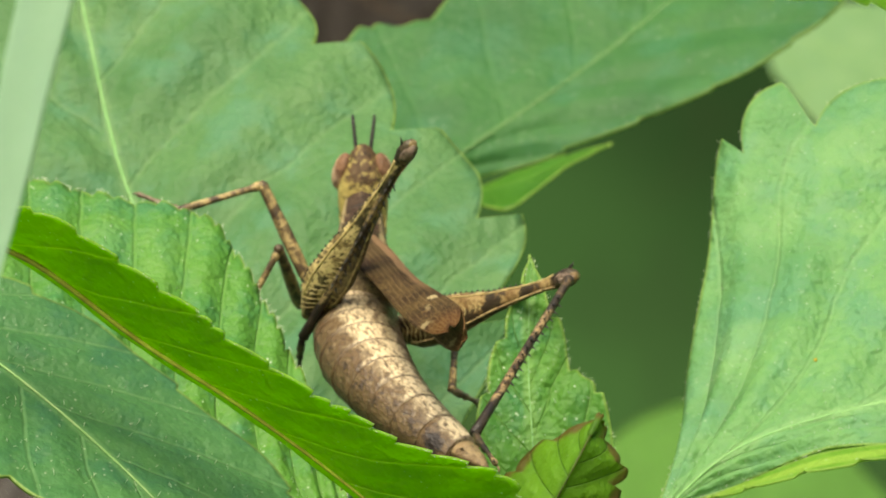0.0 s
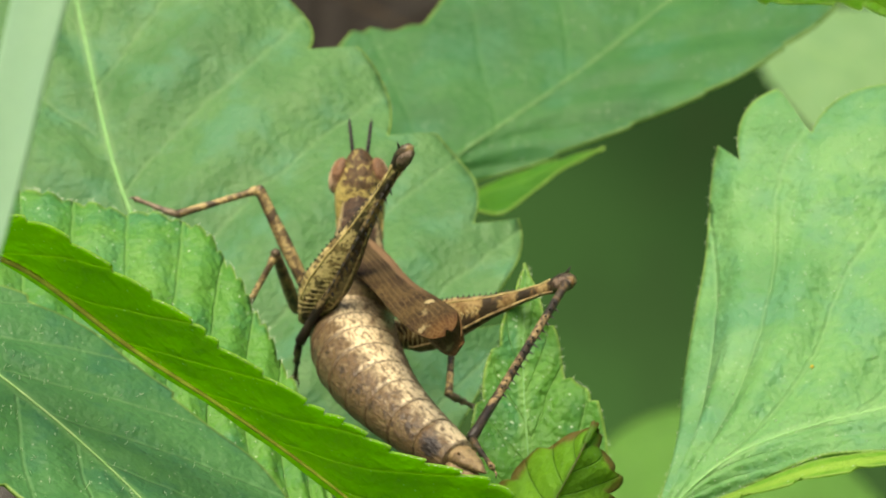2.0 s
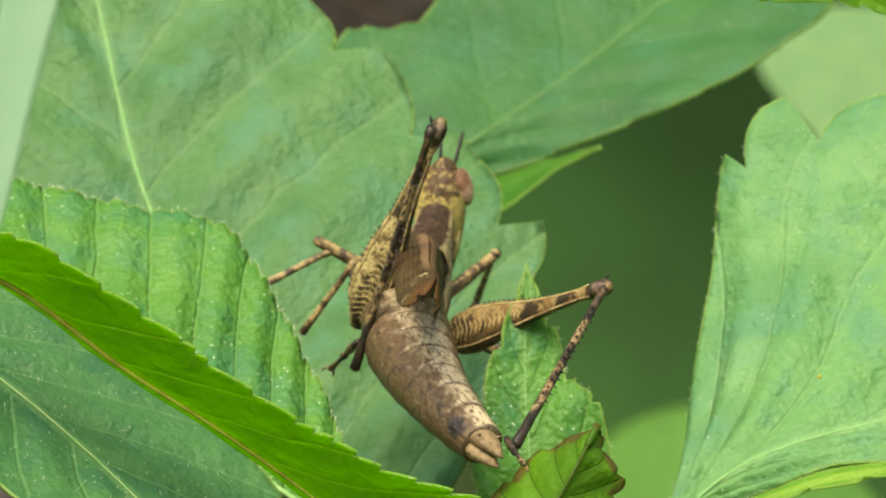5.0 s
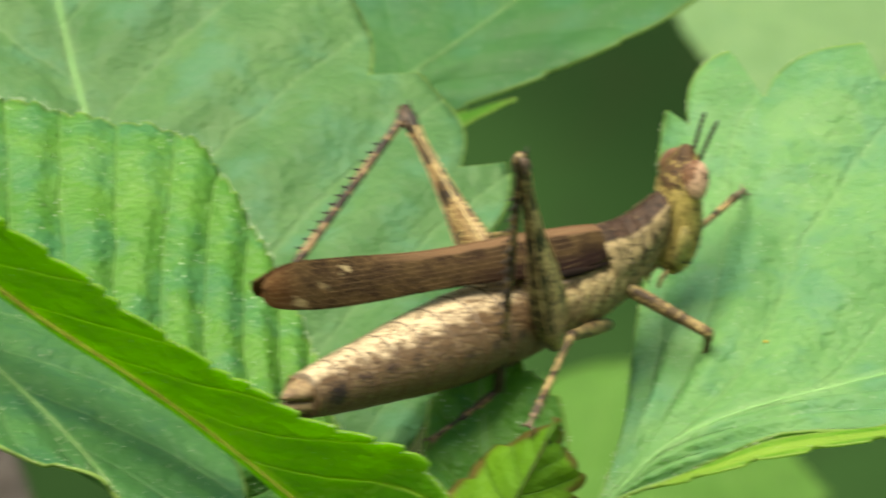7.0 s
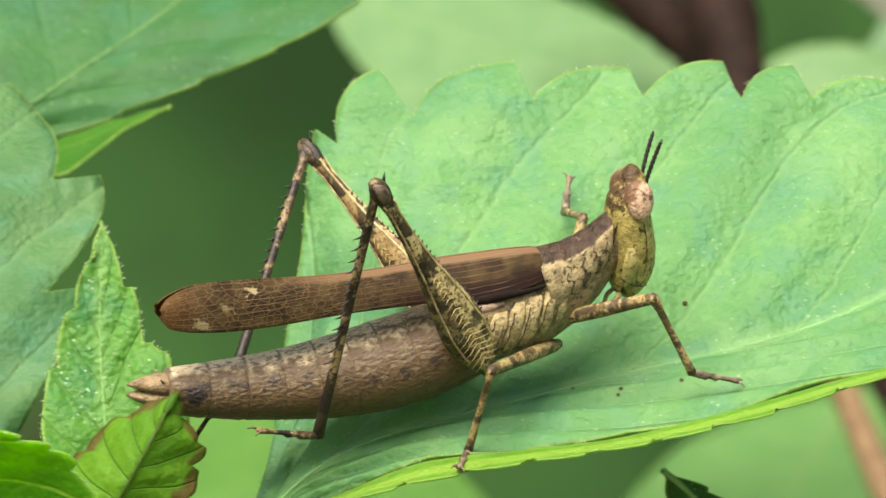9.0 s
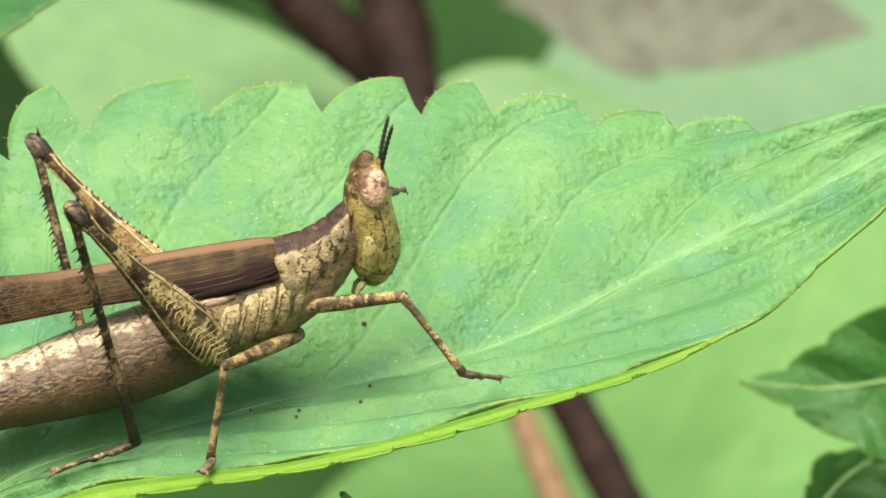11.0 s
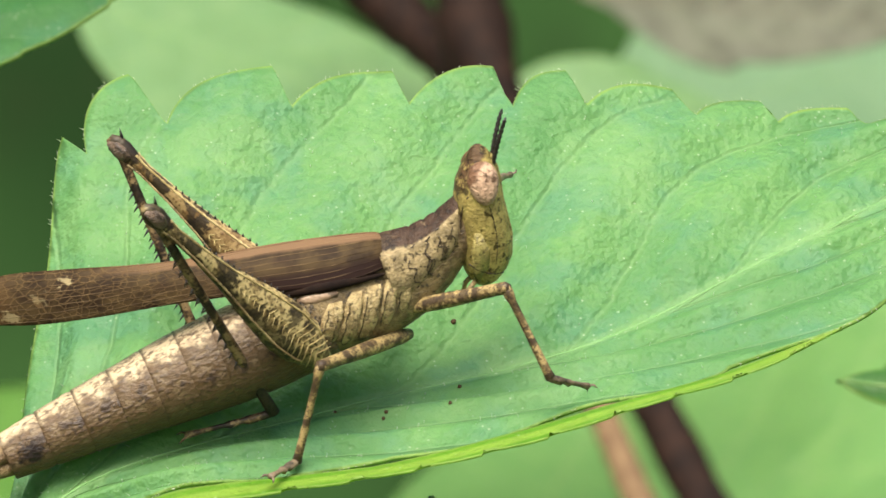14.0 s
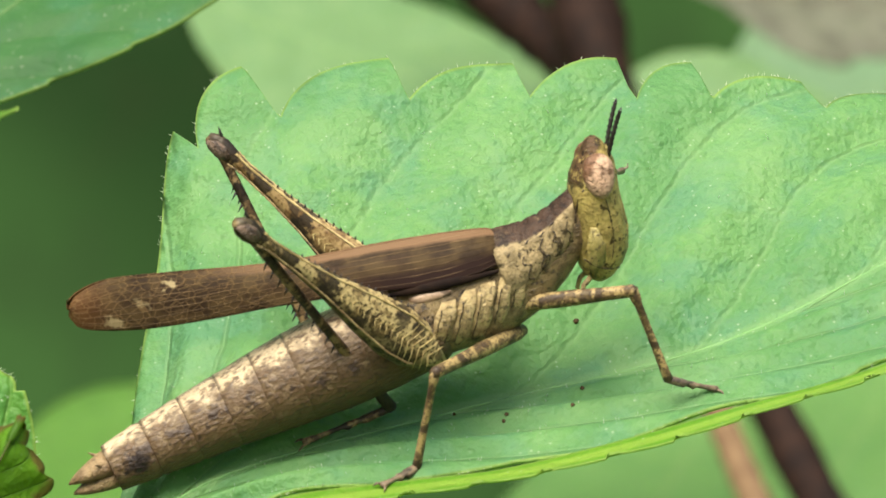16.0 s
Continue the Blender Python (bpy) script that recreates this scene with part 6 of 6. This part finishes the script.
    step("RH", [(0, -11.75, -13.83, 1.48), (3.7, -11.75, -13.83, 1.48), (5.8, -11.55, -13.85, 1.84), (6, -10.31, -14.73, 1.85), (6.2, -10.97, -14.33, 1.73), (6.5, -13.77, -9.96, 4.19), (7, -10.21, -6.04, 9.79), (7.5, -10.52, -5.96, 9.61), (8, -10.15, -5.35, 9.99), (8.5, -11.5, -4.75, 9.2), (9, -11.78, -4.8, 8.98), (9.5, -12.34, -4.95, 8.48), (10, -12.25, -5.78, 8.37), (12.5, -12.75, -7.09, 7.44), (14.5, -13.27, -6.55, 7.11), (16, -14, -6.43, 6.31)],
         [(0, -24.46, -8.14, -7.36), (3.7, -24.46, -8.14, -7.36), (5.8, -22.98, -19.09, -8.84), (6, -22.12, -24.66, -4.02), (6.2, -20.6, -26.67, -3.48), (6.5, -21.41, -23.44, -1.49), (7, -5.87, -2.75, -5.79), (7.5, -7.13, -2.89, -6.24), (8, -11.65, -1.72, -6.04), (8.5, -12.28, -3.12, -7.2), (9, -12.4, -2.54, -7.36), (9.5, -7.27, -4.37, -7.21), (10, -8.4, -4.32, -7.61), (12.5, -5.42, -2.75, -6.7), (14.5, -4.98, -1.55, -6.25), (16, -4.62, -1.03, -6.15)],
         [(0, -29.25, -9.56, -8.81), (3.7, -29.25, -9.56, -8.81), (5.8, -27.13, -22.04, -9.91), (6, -25.93, -28.18, -4.37), (6.2, -23.99, -30.61, -3.72), (6.5, -23.62, -27.98, -0.24), (7, -9.65, -2.31, -9.33), (7.5, -10.34, -4.22, -10.1), (8, -16.57, -3.23, -5.28), (8.5, -16.57, -5.88, -6.24), (9, -16.96, -4.73, -6.19), (9.5, -11.79, -4.09, -9.76), (10, -13.06, -4.28, -9.93), (12.5, -10.41, -2.7, -8.15), (14.5, -9.97, -1.57, -7.72), (16, -9.42, -1.11, -8.15)])
    # the leaves give way and swing back
    swing = [
        (0, -1.80, 0.00, 1.76), (1, -1.68, 0.00, 1.72), (2, -1.57, 0.00, 1.61), (3, -1.65, 0.00, 1.05), (3.7, -0.90, 0.00, 0.79), (5.8, -1.01, 0.00, 1.50), (6, -1.58, 0.00, 1.94), (6.2, 0.27, 0.00, 0.45), (6.5, -0.50, 0.00, 1.14), (7, 0.53, 0.00, 0.72), (7.4, 0.70, 0.00, 1.12), (7.5, -1.11, 0.00, 1.22), (7.8, 0.55, 0.00, 0.69), (8, -0.29, 0.00, 0.59), (8.5, 0.11, 0.00, 0.13), (9.0, 0, 0, 0), (16.0, 0, 0, 0)]
    for ob in [climbed_leaf] + crumbs_:
        walk(ob, shifted(ob, swing))
    walk(pale_leaf, shifted(pale_leaf, [
        (0, 0, 0, 0), (1, 0.08, 0.00, -0.00), (2, 0.23, 0.00, -0.04), (3, -0.12, 0.00, -0.51), (3.7, 0.07, 0.00, -0.58), (5.8, 2.85, -0.00, 0.77), (6, 2.45, -0.00, 1.16), (6.2, 4.72, 0.00, 0.33), (6.5, 4.28, -0.00, 0.99), (7, 5.57, 0.00, 0.62), (7.4, 4.86, 0.00, 0.87), (7.5, 2.79, 0.00, 0.76), (7.8, 3.71, 0.00, 0.87), (8, 2.44, -0.00, 0.65), (9.0, 1.60, 0.00, 0.31), (16.0, 1.60, 0.00, 0.31)]))
    walk(held_leaf, shifted(held_leaf, [
        (0, -4.57, 0.00, -2.68), (2, -4.64, 0.00, -3.07), (3, -4.86, 0.00, -3.80), (3.7, -4.50, 0.00, -3.73),
        (5.8, -0.64, 0.00, -0.69), (6.0, 0, 0, 0), (6.5, 0.97, 0.00, -0.41), (7.0, 1.68, 0.00, -0.47), (7.5, 2.72, 0.00, -0.68), (8.0, 2.33, 0.00, -1.46), (16.0, 2.33, 0.00, -1.46)]))
    walk(front_leaf, shifted(front_leaf, [
        (0, 0.08, 0.00, 0.39), (2, 0.15, 0.00, 0.15), (3, -0.20, 0.00, -0.74), (3.7, -0.03, 0.00, -0.84), (5.8, -0.56, 0.00, -1.00),
        (6.0, -1.23, 0.00, -0.61), (6.5, 0, 0, 0), (7.0, 0.75, 0.00, 0.09), (7.5, -0.57, 0.00, 0.95), (8.0, -0.58, 0.00, 1.16), (8.5, -0.11, 0.00, 1.04), (9.0, 0.36, 0.00, 0.86), (16.0, 0.36, 0.00, 0.86)]))
    walk(lower_leaf, shifted(lower_leaf, [(0, -1.05, 0.00, -2.06), (2, -0.87, 0.00, -2.29), (3, -1.32, 0.00, -3.15), (3.7, -1.15, 0.00, -3.18), (6.0, -0.51, 0.00, -0.66), (6.5, 0, 0, 0), (7.0, 0.86, 0.00, 0.09), (16.0, 0.86, 0.00, 0.09)]))
    for ob in (small_leaf, curled_leaf):
        walk(ob, shifted(ob, [
            (0, 0, 0, 0), (2, 0.14, 0.00, -0.22), (3, 0.03, 0.00, -0.86), (3.7, 0.25, 0.00, -0.90), (5.8, 0.96, 0.00, -0.09), (6.6, 2.72, 0.00, -2.28),
            (7.0, 3.22, 0.00, -2.14), (7.4, 2.80, 0.00, -0.04), (7.8, 1.65, 0.00, 0.57), (8.2, -0.48, 0.00, -0.31), (9.0, 1.14, 0.00, 0.16), (16.0, 1.14, 0.00, 0.16)]))


motions()
